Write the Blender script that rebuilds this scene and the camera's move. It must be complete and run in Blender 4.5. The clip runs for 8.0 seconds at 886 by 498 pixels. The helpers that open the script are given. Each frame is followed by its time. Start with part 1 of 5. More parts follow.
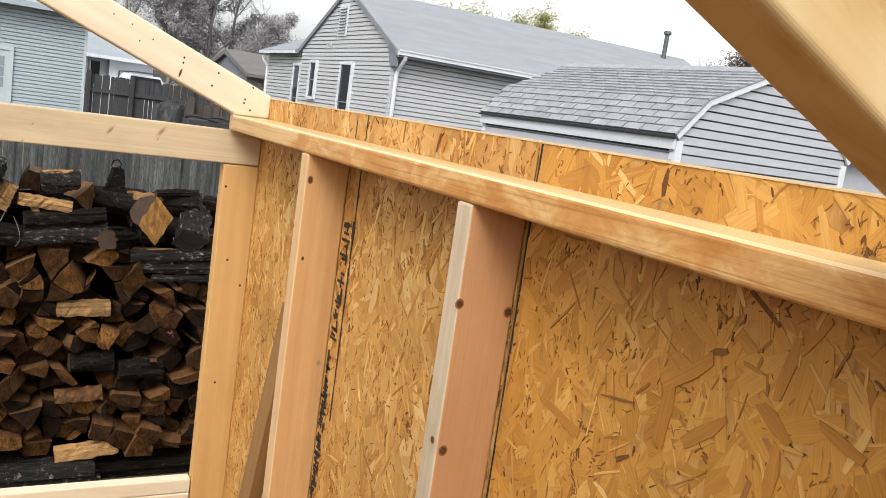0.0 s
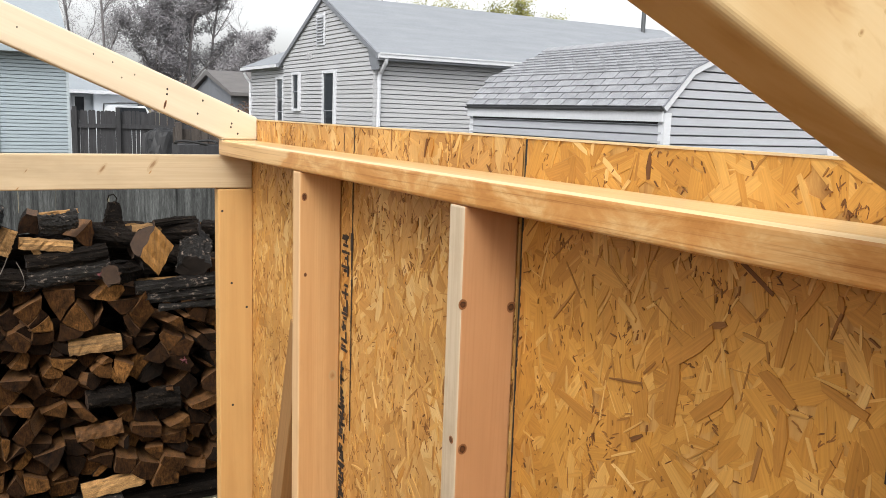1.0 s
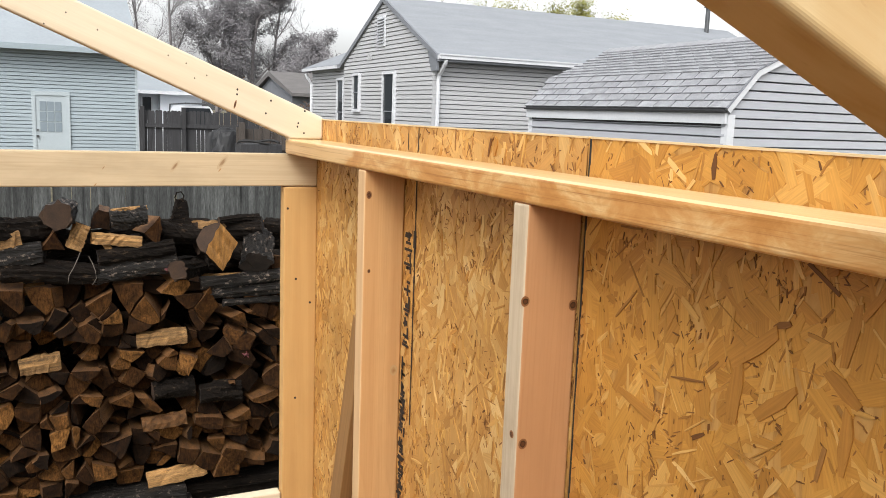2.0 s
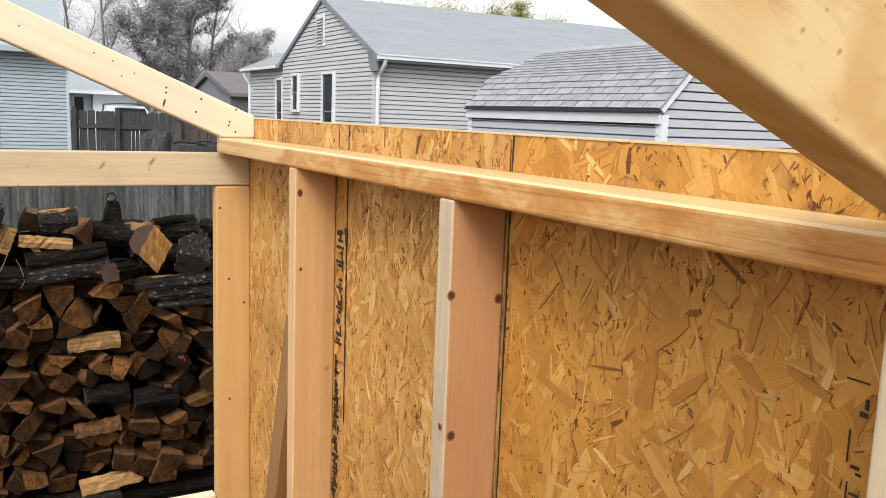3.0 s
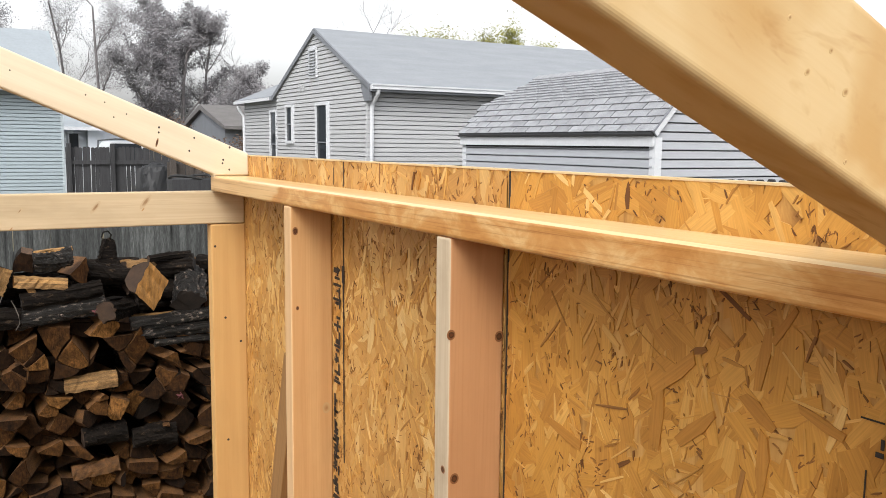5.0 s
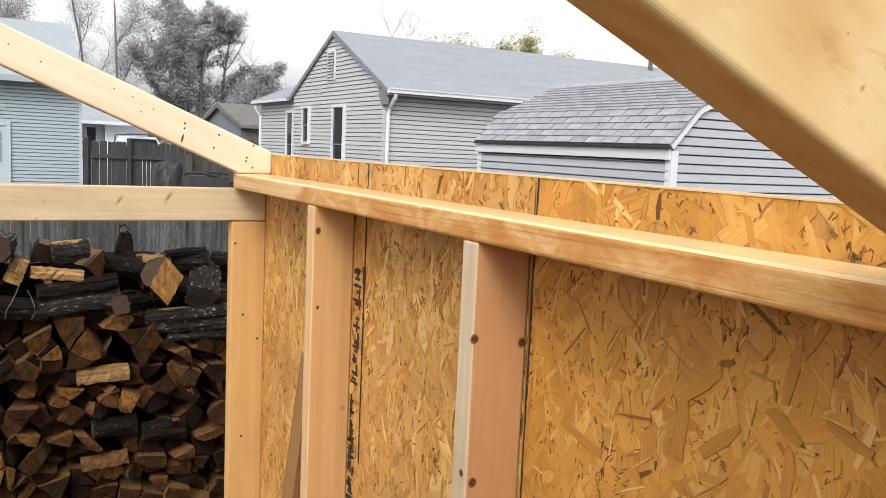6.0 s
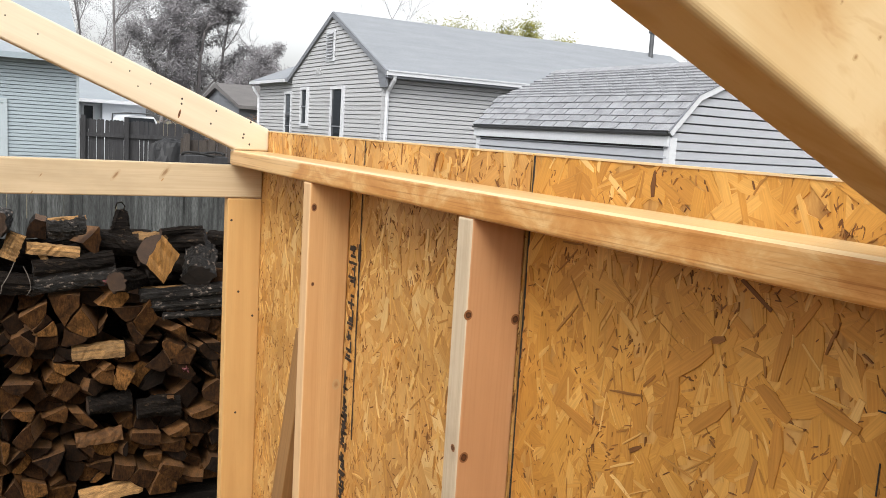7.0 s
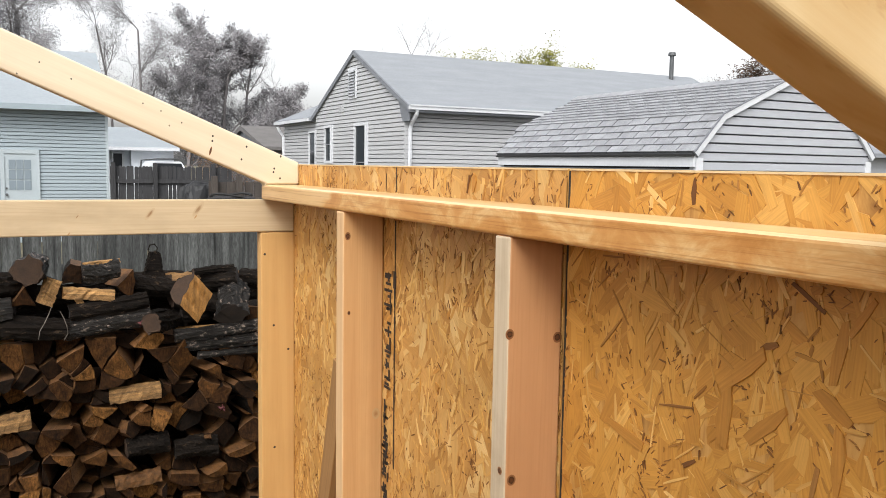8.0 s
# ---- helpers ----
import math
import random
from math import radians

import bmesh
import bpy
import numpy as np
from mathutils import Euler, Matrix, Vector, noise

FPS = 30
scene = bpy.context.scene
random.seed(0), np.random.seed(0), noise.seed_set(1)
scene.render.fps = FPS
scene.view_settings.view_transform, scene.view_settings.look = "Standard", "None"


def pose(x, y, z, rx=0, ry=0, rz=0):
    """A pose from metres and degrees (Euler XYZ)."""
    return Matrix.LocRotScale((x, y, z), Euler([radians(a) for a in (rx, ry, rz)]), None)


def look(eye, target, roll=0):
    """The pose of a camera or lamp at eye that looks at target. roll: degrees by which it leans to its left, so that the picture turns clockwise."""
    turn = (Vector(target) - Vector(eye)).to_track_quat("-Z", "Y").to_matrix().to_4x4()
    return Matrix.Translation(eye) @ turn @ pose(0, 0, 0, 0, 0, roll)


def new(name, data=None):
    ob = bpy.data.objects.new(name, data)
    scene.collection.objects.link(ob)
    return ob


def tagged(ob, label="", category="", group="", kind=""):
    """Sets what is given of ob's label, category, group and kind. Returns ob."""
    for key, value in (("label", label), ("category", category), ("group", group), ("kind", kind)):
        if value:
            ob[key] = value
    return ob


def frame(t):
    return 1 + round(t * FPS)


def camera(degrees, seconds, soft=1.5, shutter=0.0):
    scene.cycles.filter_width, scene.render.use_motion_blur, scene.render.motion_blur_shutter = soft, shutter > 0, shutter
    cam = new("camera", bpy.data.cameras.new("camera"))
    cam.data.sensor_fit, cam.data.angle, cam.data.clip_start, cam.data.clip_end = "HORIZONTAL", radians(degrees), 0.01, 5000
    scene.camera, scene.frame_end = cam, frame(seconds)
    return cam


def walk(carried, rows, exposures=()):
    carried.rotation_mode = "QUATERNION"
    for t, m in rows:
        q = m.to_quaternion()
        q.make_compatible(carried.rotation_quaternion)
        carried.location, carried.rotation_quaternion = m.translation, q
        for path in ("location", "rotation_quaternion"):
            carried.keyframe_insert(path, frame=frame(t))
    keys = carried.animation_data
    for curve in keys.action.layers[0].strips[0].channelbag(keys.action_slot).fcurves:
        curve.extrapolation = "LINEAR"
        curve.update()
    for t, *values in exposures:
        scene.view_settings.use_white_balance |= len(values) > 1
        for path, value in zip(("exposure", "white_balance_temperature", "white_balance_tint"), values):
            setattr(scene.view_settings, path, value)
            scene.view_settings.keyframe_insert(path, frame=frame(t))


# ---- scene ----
cam = camera(55.3, 8.0, soft=0.65)
PATH = [
    (0, (-0.641, -0.905, 2.1), (0.343, 0.81, 1.799), 8.2),
    (0.2, (-0.636, -0.916, 2.109), (0.343, 0.802, 1.809), 4.4),
    (0.5, (-0.636, -0.915, 2.112), (0.371, 0.783, 1.795), 1.6),
    (1, (-0.646, -0.924, 2.113), (0.334, 0.792, 1.803), 1.9),
    (1.5, (-0.66, -0.924, 2.122), (0.259, 0.825, 1.813), 2.0),
    (1.7, (-0.666, -0.928, 2.111), (0.185, 0.854, 1.795), 2.0),
    (2.8, (-0.659, -0.964, 2.111), (0.3, 0.765, 1.812), 2.3),
    (3, (-0.653, -0.963, 2.107), (0.329, 0.752, 1.801), 2.1),
    (3.5, (-0.649, -0.966, 2.109), (0.341, 0.746, 1.811), 1.8),
    (4, (-0.658, -0.953, 2.108), (0.312, 0.771, 1.813), 2.3),
    (4.5, (-0.651, -0.939, 2.113), (0.36, 0.763, 1.829), 2.2),
    (4.7, (-0.644, -0.945, 2.117), (0.337, 0.779, 1.868), 0.3),
    (5.8, (-0.659, -0.946, 2.123), (0.35, 0.766, 1.9), 2.9),
    (6, (-0.666, -0.94, 2.118), (0.304, 0.794, 1.887), 2.6),
    (6.5, (-0.668, -0.932, 2.106), (0.298, 0.798, 1.834), 3.9),
    (7, (-0.665, -0.945, 2.107), (0.311, 0.781, 1.84), 3.5),
    (7.5, (-0.667, -0.94, 2.111), (0.307, 0.787, 1.847), 4.1),
    (8, (-0.674, -0.934, 2.09), (0.246, 0.831, 1.896), 0.9),
]
walk(cam, [(t, look(eye, target, roll)) for t, eye, target, roll in PATH])

# ---- light: a bright overcast sky ----
scene.view_settings.exposure = 1.04
world = bpy.data.worlds.new("overcast_sky")
scene.world = world
world.use_nodes = True
wn, wl = world.node_tree.nodes, world.node_tree.links
sky = wn.new("ShaderNodeTexSky")
sky.sky_type = "NISHITA"
sky.sun_disc = False
sky.sun_elevation, sky.sun_rotation = radians(48), radians(221)
sky.air_density, sky.dust_density, sky.ozone_density = 1.0, 4.0, 1.0
grey = wn.new("ShaderNodeHueSaturation")
grey.inputs["Saturation"].default_value = 0.12
grey.inputs["Value"].default_value = 1.0
wl.new(sky.outputs[0], grey.inputs["Color"])
wl.new(grey.outputs[0], wn["Background"].inputs[0])
wn["Background"].inputs[1].default_value = 0.15
sun_data = bpy.data.lights.new("sun", "SUN")
sun_data.energy, sun_data.angle, sun_data.color = 0.7, radians(25), (1.0, 0.97, 0.92)
sun = new("sun", sun_data)
sun.matrix_world = look((-14, -16, 22), (0, 0, 0))


# ---- materials ----
def nodes_of(name, rough=0.7, spec=0.4, metal=0.0):
    m = bpy.data.materials.new(name)
    m.use_nodes = True
    nt = m.node_tree
    b = nt.nodes["Principled BSDF"]
    b.inputs["Roughness"].default_value = rough
    b.inputs["Specular IOR Level"].default_value = spec
    b.inputs["Metallic"].default_value = metal
    return m, nt, b


def n_add(nt, kind, **kw):
    n = nt.nodes.new(kind)
    for k, v in kw.items():
        n.inputs[k].default_value = v
    return n


def coords(nt, scale, source="Object", jitter=True):
    """Coordinates at a scale, shifted by each object's own random value."""
    tc = nt.nodes.new("ShaderNodeTexCoord")
    out = tc.outputs[source]
    if jitter:
        oi = nt.nodes.new("ShaderNodeObjectInfo")
        mul = nt.nodes.new("ShaderNodeMath")
        mul.operation = "MULTIPLY"
        mul.inputs[1].default_value = 37.0
        nt.links.new(oi.outputs["Random"], mul.inputs[0])
        add = nt.nodes.new("ShaderNodeVectorMath")
        add.operation = "ADD"
        nt.links.new(out, add.inputs[0])
        nt.links.new(mul.outputs[0], add.inputs[1])
        out = add.outputs[0]
    mp = nt.nodes.new("ShaderNodeMapping")
    mp.inputs["Scale"].default_value = scale
    nt.links.new(out, mp.inputs["Vector"])
    return mp.outputs[0]


def noise_of(nt, vec, scale, detail=4.0, rough=0.55, distortion=0.0):
    n = n_add(nt, "ShaderNodeTexNoise", Scale=scale, Detail=detail, Roughness=rough, Distortion=distortion)
    nt.links.new(vec, n.inputs["Vector"])
    return n.outputs["Fac"]


def ramp_of(nt, fac, stops):
    r = nt.nodes.new("ShaderNodeValToRGB")
    el = r.color_ramp.elements
    el[0].position, el[0].color = stops[0][0], (*stops[0][1], 1)
    el[1].position, el[1].color = stops[-1][0], (*stops[-1][1], 1)
    for p, c in stops[1:-1]:
        e = el.new(p)
        e.color = (*c, 1)
    nt.links.new(fac, r.inputs[0])
    return r.outputs[0]


def mix_of(nt, a, b, fac, mode="MIX"):
    m = nt.nodes.new("ShaderNodeMix")
    m.data_type, m.blend_type = "RGBA", mode
    for v, i in ((fac, 0), (a, 6), (b, 7)):
        if isinstance(v, (int, float)):
            m.inputs[i].default_value = v
        elif isinstance(v, tuple):
            m.inputs[i].default_value = (*v, 1)
        else:
            nt.links.new(v, m.inputs[i])
    return m.outputs[2]


def bump_of(nt, b, fac, strength=0.3, distance=0.002):
    bp = n_add(nt, "ShaderNodeBump", Strength=strength, Distance=distance)
    nt.links.new(fac, bp.inputs["Height"])
    nt.links.new(bp.outputs[0], b.inputs["Normal"])


def g3(v):
    return (v, v, v)


def lumber_mat(name, dark, light, streak, rough=0.6, mottle=0.40, patch=4, grain=0.30, tint=None, line=0.24):
    """Sawn softwood: grain runs along local z."""
    m, nt, b = nodes_of(name, rough, 0.4)
    fine = noise_of(nt, coords(nt, (260, 260, 6)), 1.0, 3, 0.6)
    rings = noise_of(nt, coords(nt, (17, 17, 0.75)), 1.0, 2, 0.5, 0.5)
    blot = noise_of(nt, coords(nt, (11, 11, patch)), 1.0, 5, 0.65)
    lines = nt.nodes.new("ShaderNodeMath")
    lines.operation = "MULTIPLY"
    lines.inputs[1].default_value = 15.0
    nt.links.new(rings, lines.inputs[0])
    saw = nt.nodes.new("ShaderNodeMath")
    saw.operation = "FRACT"
    nt.links.new(lines.outputs[0], saw.inputs[0])
    c = ramp_of(nt, rings, [(0.30, dark), (0.52, light), (0.75, tuple(0.92 * v for v in light))])
    c = mix_of(nt, c, streak, ramp_of(nt, saw.outputs[0], [(0.0, g3(0.05)), (0.55, g3(0.02)), (0.88, g3(line)), (1.0, g3(0.05))]))
    c = mix_of(nt, c, streak, ramp_of(nt, fine, [(0.45, g3(0.0)), (0.8, g3(grain))]))
    c = mix_of(nt, c, tint or tuple(0.75 * v for v in dark), ramp_of(nt, blot, [(0.48, g3(0.0)), (0.62 if tint else 0.78, g3(mottle))]))
    nt.links.new(c, b.inputs["Base Color"])
    bump_of(nt, b, fine, 0.25, 0.0008)
    return m


PINE = lumber_mat("pine_lumber", (0.48, 0.258, 0.102), (0.57, 0.328, 0.140), (0.41, 0.205, 0.076))
PINE_GOLD = lumber_mat("golden_pine_lumber", (0.47, 0.264, 0.092), (0.55, 0.328, 0.124), (0.42, 0.226, 0.074), 0.6, 0.3, 4, 0.18, None, 0.12)
PINE_CREAM = lumber_mat("cream_pine_lumber", (0.61, 0.495, 0.345), (0.70, 0.590, 0.430), (0.56, 0.435, 0.28), 0.6, 0.25, 4, 0.2, None, 0.14)
PINE_HEADER = lumber_mat("greyish_cream_pine", (0.43, 0.325, 0.19), (0.54, 0.42, 0.265), (0.36, 0.255, 0.135), 0.6, 0.5)
# glossy plate top, its colour lightened to carry the highlight from above
PLATE_TOP_LIT = lumber_mat("top_lit_glossy_pine", (0.62, 0.42, 0.20), (0.72, 0.53, 0.28), (0.54, 0.34, 0.14), 0.24)
PINE_GREY = lumber_mat("greyish_planed_pine", (0.41, 0.315, 0.205), (0.52, 0.425, 0.30), (0.32, 0.23, 0.14), 0.6, 0.6, 9, 0.4)
PINE_PINK = lumber_mat("reddish_pine_lumber", (0.43, 0.212, 0.092), (0.50, 0.262, 0.120), (0.37, 0.175, 0.072), 0.6, 0.3, 4, 0.22)
PINE_PALE = lumber_mat("pale_pine_lumber", (0.52, 0.325, 0.165), (0.61, 0.41, 0.22), (0.45, 0.265, 0.125))
PINE_OLD = lumber_mat("weathered_scrap_lumber", (0.20, 0.10, 0.035), (0.30, 0.16, 0.058), (0.13, 0.058, 0.018))


def marbled_mat(name, cream, tan, stain):
    """Smooth flat-sawn face: cream wood with broad tan clouds and a few darker stains."""
    m, nt, b = nodes_of(name, 0.5, 0.4)
    cloud = noise_of(nt, coords(nt, (8, 8, 5)), 1.0, 3, 0.5, 1.2)
    spot = noise_of(nt, coords(nt, (30, 30, 14)), 1.0, 4, 0.6, 1.0)
    fine = noise_of(nt, coords(nt, (220, 220, 8)), 1.0, 3, 0.6)
    c = ramp_of(nt, cloud, [(0.34, tan), (0.48, cream), (0.58, cream), (0.70, tan)])
    c = mix_of(nt, c, stain, ramp_of(nt, spot, [(0.56, g3(0.0)), (0.72, g3(0.6))]))
    c = mix_of(nt, c, tan, ramp_of(nt, fine, [(0.45, g3(0.0)), (0.8, g3(0.25))]))
    nt.links.new(c, b.inputs["Base Color"])
    bump_of(nt, b, fine, 0.15, 0.0006)
    return m


def strand_mat(name, stops, rough=0.5):
    m, nt, b = nodes_of(name, rough, 0.4)
    geo = nt.nodes.new("ShaderNodeNewGeometry")
    base = ramp_of(nt, geo.outputs["Random Per Island"], stops)
    grain = noise_of(nt, coords(nt, (14, 420, 1), "UV", False), 1.0, 3, 0.6)
    big = noise_of(nt, coords(nt, (6, 6, 6), "Object", False), 1.0, 3, 0.6)
    c = mix_of(nt, base, ramp_of(nt, grain, [(0.3, g3(0.74)), (0.7, g3(1.10))]), 0.8, "MULTIPLY")
    c = mix_of(nt, c, ramp_of(nt, big, [(0.3, g3(0.85)), (0.7, g3(1.08))]), 1.0, "MULTIPLY")
    mid = noise_of(nt, coords(nt, (85, 85, 42), "Object", False), 1.0, 6, 0.75, 0.7)
    c = mix_of(nt, c, ramp_of(nt, mid, [(0.27, (0.50, 0.38, 0.26)), (0.37, g3(0.97)), (0.62, g3(1.02)), (0.75, (1.16, 1.18, 1.22))]), 0.85, "MULTIPLY")
    nt.links.new(c, b.inputs["Base Color"])
    bump_of(nt, b, grain, 0.3, 0.0006)
    return m


PINE_RAFTER = marbled_mat("cream_marbled_pine", (0.56, 0.41, 0.212), (0.46, 0.285, 0.108), (0.34, 0.175, 0.050))
STRAND = strand_mat("pressed_wood_strand", [(0.0, (0.360, 0.160, 0.028)), (0.10, (0.440, 0.205, 0.039)), (0.5, (0.500, 0.244, 0.046)),
                                           (0.88, (0.545, 0.278, 0.059)), (1.0, (0.610, 0.345, 0.094))], 0.42)
STRAND_PALE = strand_mat("pale_pressed_wood_strand", [(0.0, (0.335, 0.160, 0.037)), (0.10, (0.435, 0.216, 0.055)), (0.5, (0.500, 0.266, 0.077)),
                                                     (0.88, (0.540, 0.318, 0.105)), (1.0, (0.630, 0.410, 0.165))], 0.42)
SLIVER = strand_mat("thin_wood_sliver", [(0.0, (0.260, 0.110, 0.022)), (0.22, (0.390, 0.182, 0.038)), (0.5, (0.480, 0.238, 0.051)), (0.78, (0.555, 0.300, 0.080)), (1.0, (0.640, 0.390, 0.130))], 0.42)
TAN_CHIP = strand_mat("brown_wood_chip", [(0.0, (0.355, 0.158, 0.029)), (1.0, (0.450, 0.208, 0.040))], 0.5)
PALE_CHIP = strand_mat("pale_wood_flake", [(0.0, (0.52, 0.28, 0.070)), (0.6, (0.59, 0.340, 0.100)), (1.0, (0.68, 0.44, 0.17))], 0.45)
CHIP = strand_mat("dark_bark_chip", [(0.0, (0.12, 0.044, 0.011)), (0.6, (0.23, 0.098, 0.024)), (1.0, (0.34, 0.160, 0.040))], 0.6)


def osb_base():
    m, nt, b = nodes_of("strand_board_core", 0.6, 0.35)
    a = noise_of(nt, coords(nt, (40, 40, 9), "Object", False), 1.0, 5, 0.65, 0.8)
    c = ramp_of(nt, a, [(0.3, (0.24, 0.11, 0.028)), (0.55, (0.46, 0.25, 0.07)), (0.8, (0.55, 0.33, 0.11))])
    nt.links.new(c, b.inputs["Base Color"])
    bump_of(nt, b, a, 0.4, 0.002)
    return m


OSB = osb_base()
SAWN_EDGE = strand_mat("pale_sawn_board_edge", [(0.0, (0.62, 0.46, 0.25)), (1.0, (0.70, 0.54, 0.32))], 0.7)


def plate_mat():
    """One planed board: cream sapwood at its far end, turning to amber heartwood with cream patches; grain along local z."""
    m, nt, b = nodes_of("amber_and_cream_plate", 0.36, 0.4)
    tc = nt.nodes.new("ShaderNodeTexCoord")
    sep = nt.nodes.new("ShaderNodeSeparateXYZ")
    nt.links.new(tc.outputs["Object"], sep.inputs[0])
    wob = noise_of(nt, coords(nt, (9, 9, 3)), 1.0, 3, 0.6)
    add = nt.nodes.new("ShaderNodeMath")
    add.operation = "MULTIPLY_ADD"
    add.inputs[1].default_value = 0.9
    nt.links.new(wob, add.inputs[0])
    nt.links.new(sep.outputs["Z"], add.inputs[2])
    heart = ramp_of(nt, add.outputs[0], [(0.95, g3(0.08)), (1.0, g3(0.85))])
    blot = noise_of(nt, coords(nt, (20, 20, 11)), 1.0, 5, 0.65, 0.6)
    amber = ramp_of(nt, blot, [(0.38, (0.40, 0.160, 0.030)), (0.50, (0.48, 0.220, 0.056)), (0.585, (0.55, 0.305, 0.108)), (0.68, (0.65, 0.43, 0.20))])
    soft = noise_of(nt, coords(nt, (24, 24, 1.6)), 1.0, 3, 0.5)
    cream = ramp_of(nt, soft, [(0.32, (0.50, 0.30, 0.115)), (0.5, (0.60, 0.395, 0.185)), (0.7, (0.64, 0.45, 0.23))])
    c = mix_of(nt, cream, amber, heart)
    grain = noise_of(nt, coords(nt, (230, 230, 3)), 1.0, 4, 0.65)
    c = mix_of(nt, c, ramp_of(nt, grain, [(0.32, (0.62, 0.50, 0.38)), (0.46, g3(0.98)), (0.7, g3(1.05))]), 0.9, "MULTIPLY")
    nt.links.new(c, b.inputs["Base Color"])
    bump_of(nt, b, grain, 0.25, 0.0008)
    return m


PINE_PLATE = plate_mat()


def plain_mat(name, colour, rough=0.6, vary=0.12, scale=8.0, metal=0.0, spec=0.4, stretch=(1, 1, 1), bump=0.15, jitter=True, dist=0.003):
    m, nt, b = nodes_of(name, rough, spec, metal)
    big = noise_of(nt, coords(nt, stretch, "Object", jitter), scale, 5, 0.6)
    fine = noise_of(nt, coords(nt, stretch, "Object", jitter), scale * 14, 3, 0.6)
    c = ramp_of(nt, big, [(0.25, tuple(v * (1 - vary) for v in colour)), (0.75, tuple(min(1, v * (1 + vary)) for v in colour))])
    c = mix_of(nt, c, ramp_of(nt, fine, [(0.3, g3(1 - vary * 0.8)), (0.7, g3(1 + vary * 0.4))]), 1.0, "MULTIPLY")
    oi = nt.nodes.new("ShaderNodeObjectInfo")
    c = mix_of(nt, c, ramp_of(nt, oi.outputs["Random"], [(0.0, g3(1 - vary * 0.6)), (1.0, g3(1.0))]), 1.0, "MULTIPLY")
    nt.links.new(c, b.inputs["Base Color"])
    if bump:
        bump_of(nt, b, fine, bump, dist)
    return m


NAIL = plain_mat("dark_nail_steel", (0.06, 0.045, 0.035), 0.5, 0.3, 60, 0.6)


def knot_mat(name, core, ring, edge, soft=False):
    """A knot, dark at its heart and fading into the wood around it; the disc has radius one in its own space."""
    m, nt, b = nodes_of(name, 0.55, 0.35)
    tc = nt.nodes.new("ShaderNodeTexCoord")
    ln = nt.nodes.new("ShaderNodeVectorMath")
    ln.operation = "LENGTH"
    nt.links.new(tc.outputs["Object"], ln.inputs[0])
    wob = noise_of(nt, coords(nt, (2.2, 2.2, 2.2)), 1.0, 3, 0.6)
    add = nt.nodes.new("ShaderNodeMath")
    add.operation = "MULTIPLY_ADD"
    add.inputs[1].default_value = 0.35
    nt.links.new(wob, add.inputs[0])
    nt.links.new(ln.outputs["Value"], add.inputs[2])
    nt.links.new(ramp_of(nt, add.outputs[0], [(0.25, core), (0.65, ring), (1.0, edge)] if soft else [(0.30, core), (0.55, ring), (0.72, ring), (0.90, tuple(0.35 * v for v in ring)), (1.0, edge)]), b.inputs["Base Color"])
    return m


KNOT = knot_mat("pine_knot", (0.014, 0.006, 0.003), (0.095, 0.034, 0.011), (0.22, 0.095, 0.036))
KNOT_BROWN = knot_mat("brown_header_knot", (0.05, 0.02, 0.007), (0.23, 0.125, 0.052), (0.46, 0.345, 0.205), True)
KNOT_FACE = knot_mat("small_rafter_knot", (0.085, 0.036, 0.011), (0.27, 0.145, 0.05), (0.50, 0.35, 0.165), True)
KNOT_SOFT = knot_mat("faint_pine_knot", (0.16, 0.065, 0.018), (0.30, 0.15, 0.052), (0.43, 0.265, 0.12), True)
INK = plain_mat("black_stencil_ink", (0.025, 0.02, 0.018), 0.7, 0.4, 60)
SIDING_GREY = plain_mat("grey_vinyl_siding", (0.385, 0.39, 0.40), 0.55, 0.07, 1.2, stretch=(1, 1, 1))
SIDING_BARN = plain_mat("pale_blue_grey_siding", (0.345, 0.357, 0.383), 0.5, 0.06, 1.2)
SIDING_LEFT = plain_mat("pale_green_grey_siding", (0.275, 0.325, 0.355), 0.55, 0.06, 1.0)
DOOR = plain_mat("pale_door_paint", (0.37, 0.42, 0.445), 0.4, 0.05, 2.0)
UNDERLAY = plain_mat("dark_roof_underlay", (0.05, 0.052, 0.056), 0.9, 0.2, 4.0)
TRIM = plain_mat("white_painted_trim", (0.56, 0.575, 0.60), 0.45, 0.06, 2.0)
FASCIA = plain_mat("slate_grey_fascia", (0.17, 0.18, 0.20), 0.5, 0.1, 2.0)
SOFFIT = plain_mat("grey_soffit", (0.30, 0.31, 0.33), 0.6, 0.06, 2.0)
ROOF = plain_mat("grey_asphalt_roof", (0.225, 0.24, 0.26), 0.85, 0.10, 1.2, stretch=(1, 4, 4), bump=0.4, dist=0.01)
SHINGLE = plain_mat("grey_asphalt_shingle", (0.28, 0.287, 0.305), 0.36, 0.28, 5.0, bump=0.5, dist=0.004)
DARK_ROOF = plain_mat("dark_asphalt_roof", (0.135, 0.128, 0.125), 0.9, 0.15, 2.0)
WHITE_WALL = plain_mat("white_house_wall", (0.62, 0.65, 0.69), 0.6, 0.05, 1.0)
PALE_ROOF = plain_mat("pale_grey_roof", (0.27, 0.30, 0.325), 0.85, 0.08, 1.0)
FENCE_NEAR = plain_mat("weathered_grey_fence_board", (0.088, 0.092, 0.088), 0.9, 0.85, 3.0, stretch=(12, 12, 0.7), bump=0.5, dist=0.004)
FENCE_BROWN = plain_mat("weathered_brown_fence_board", (0.072, 0.060, 0.052), 0.9, 0.35, 3.0, stretch=(7, 7, 0.8), bump=0.4)
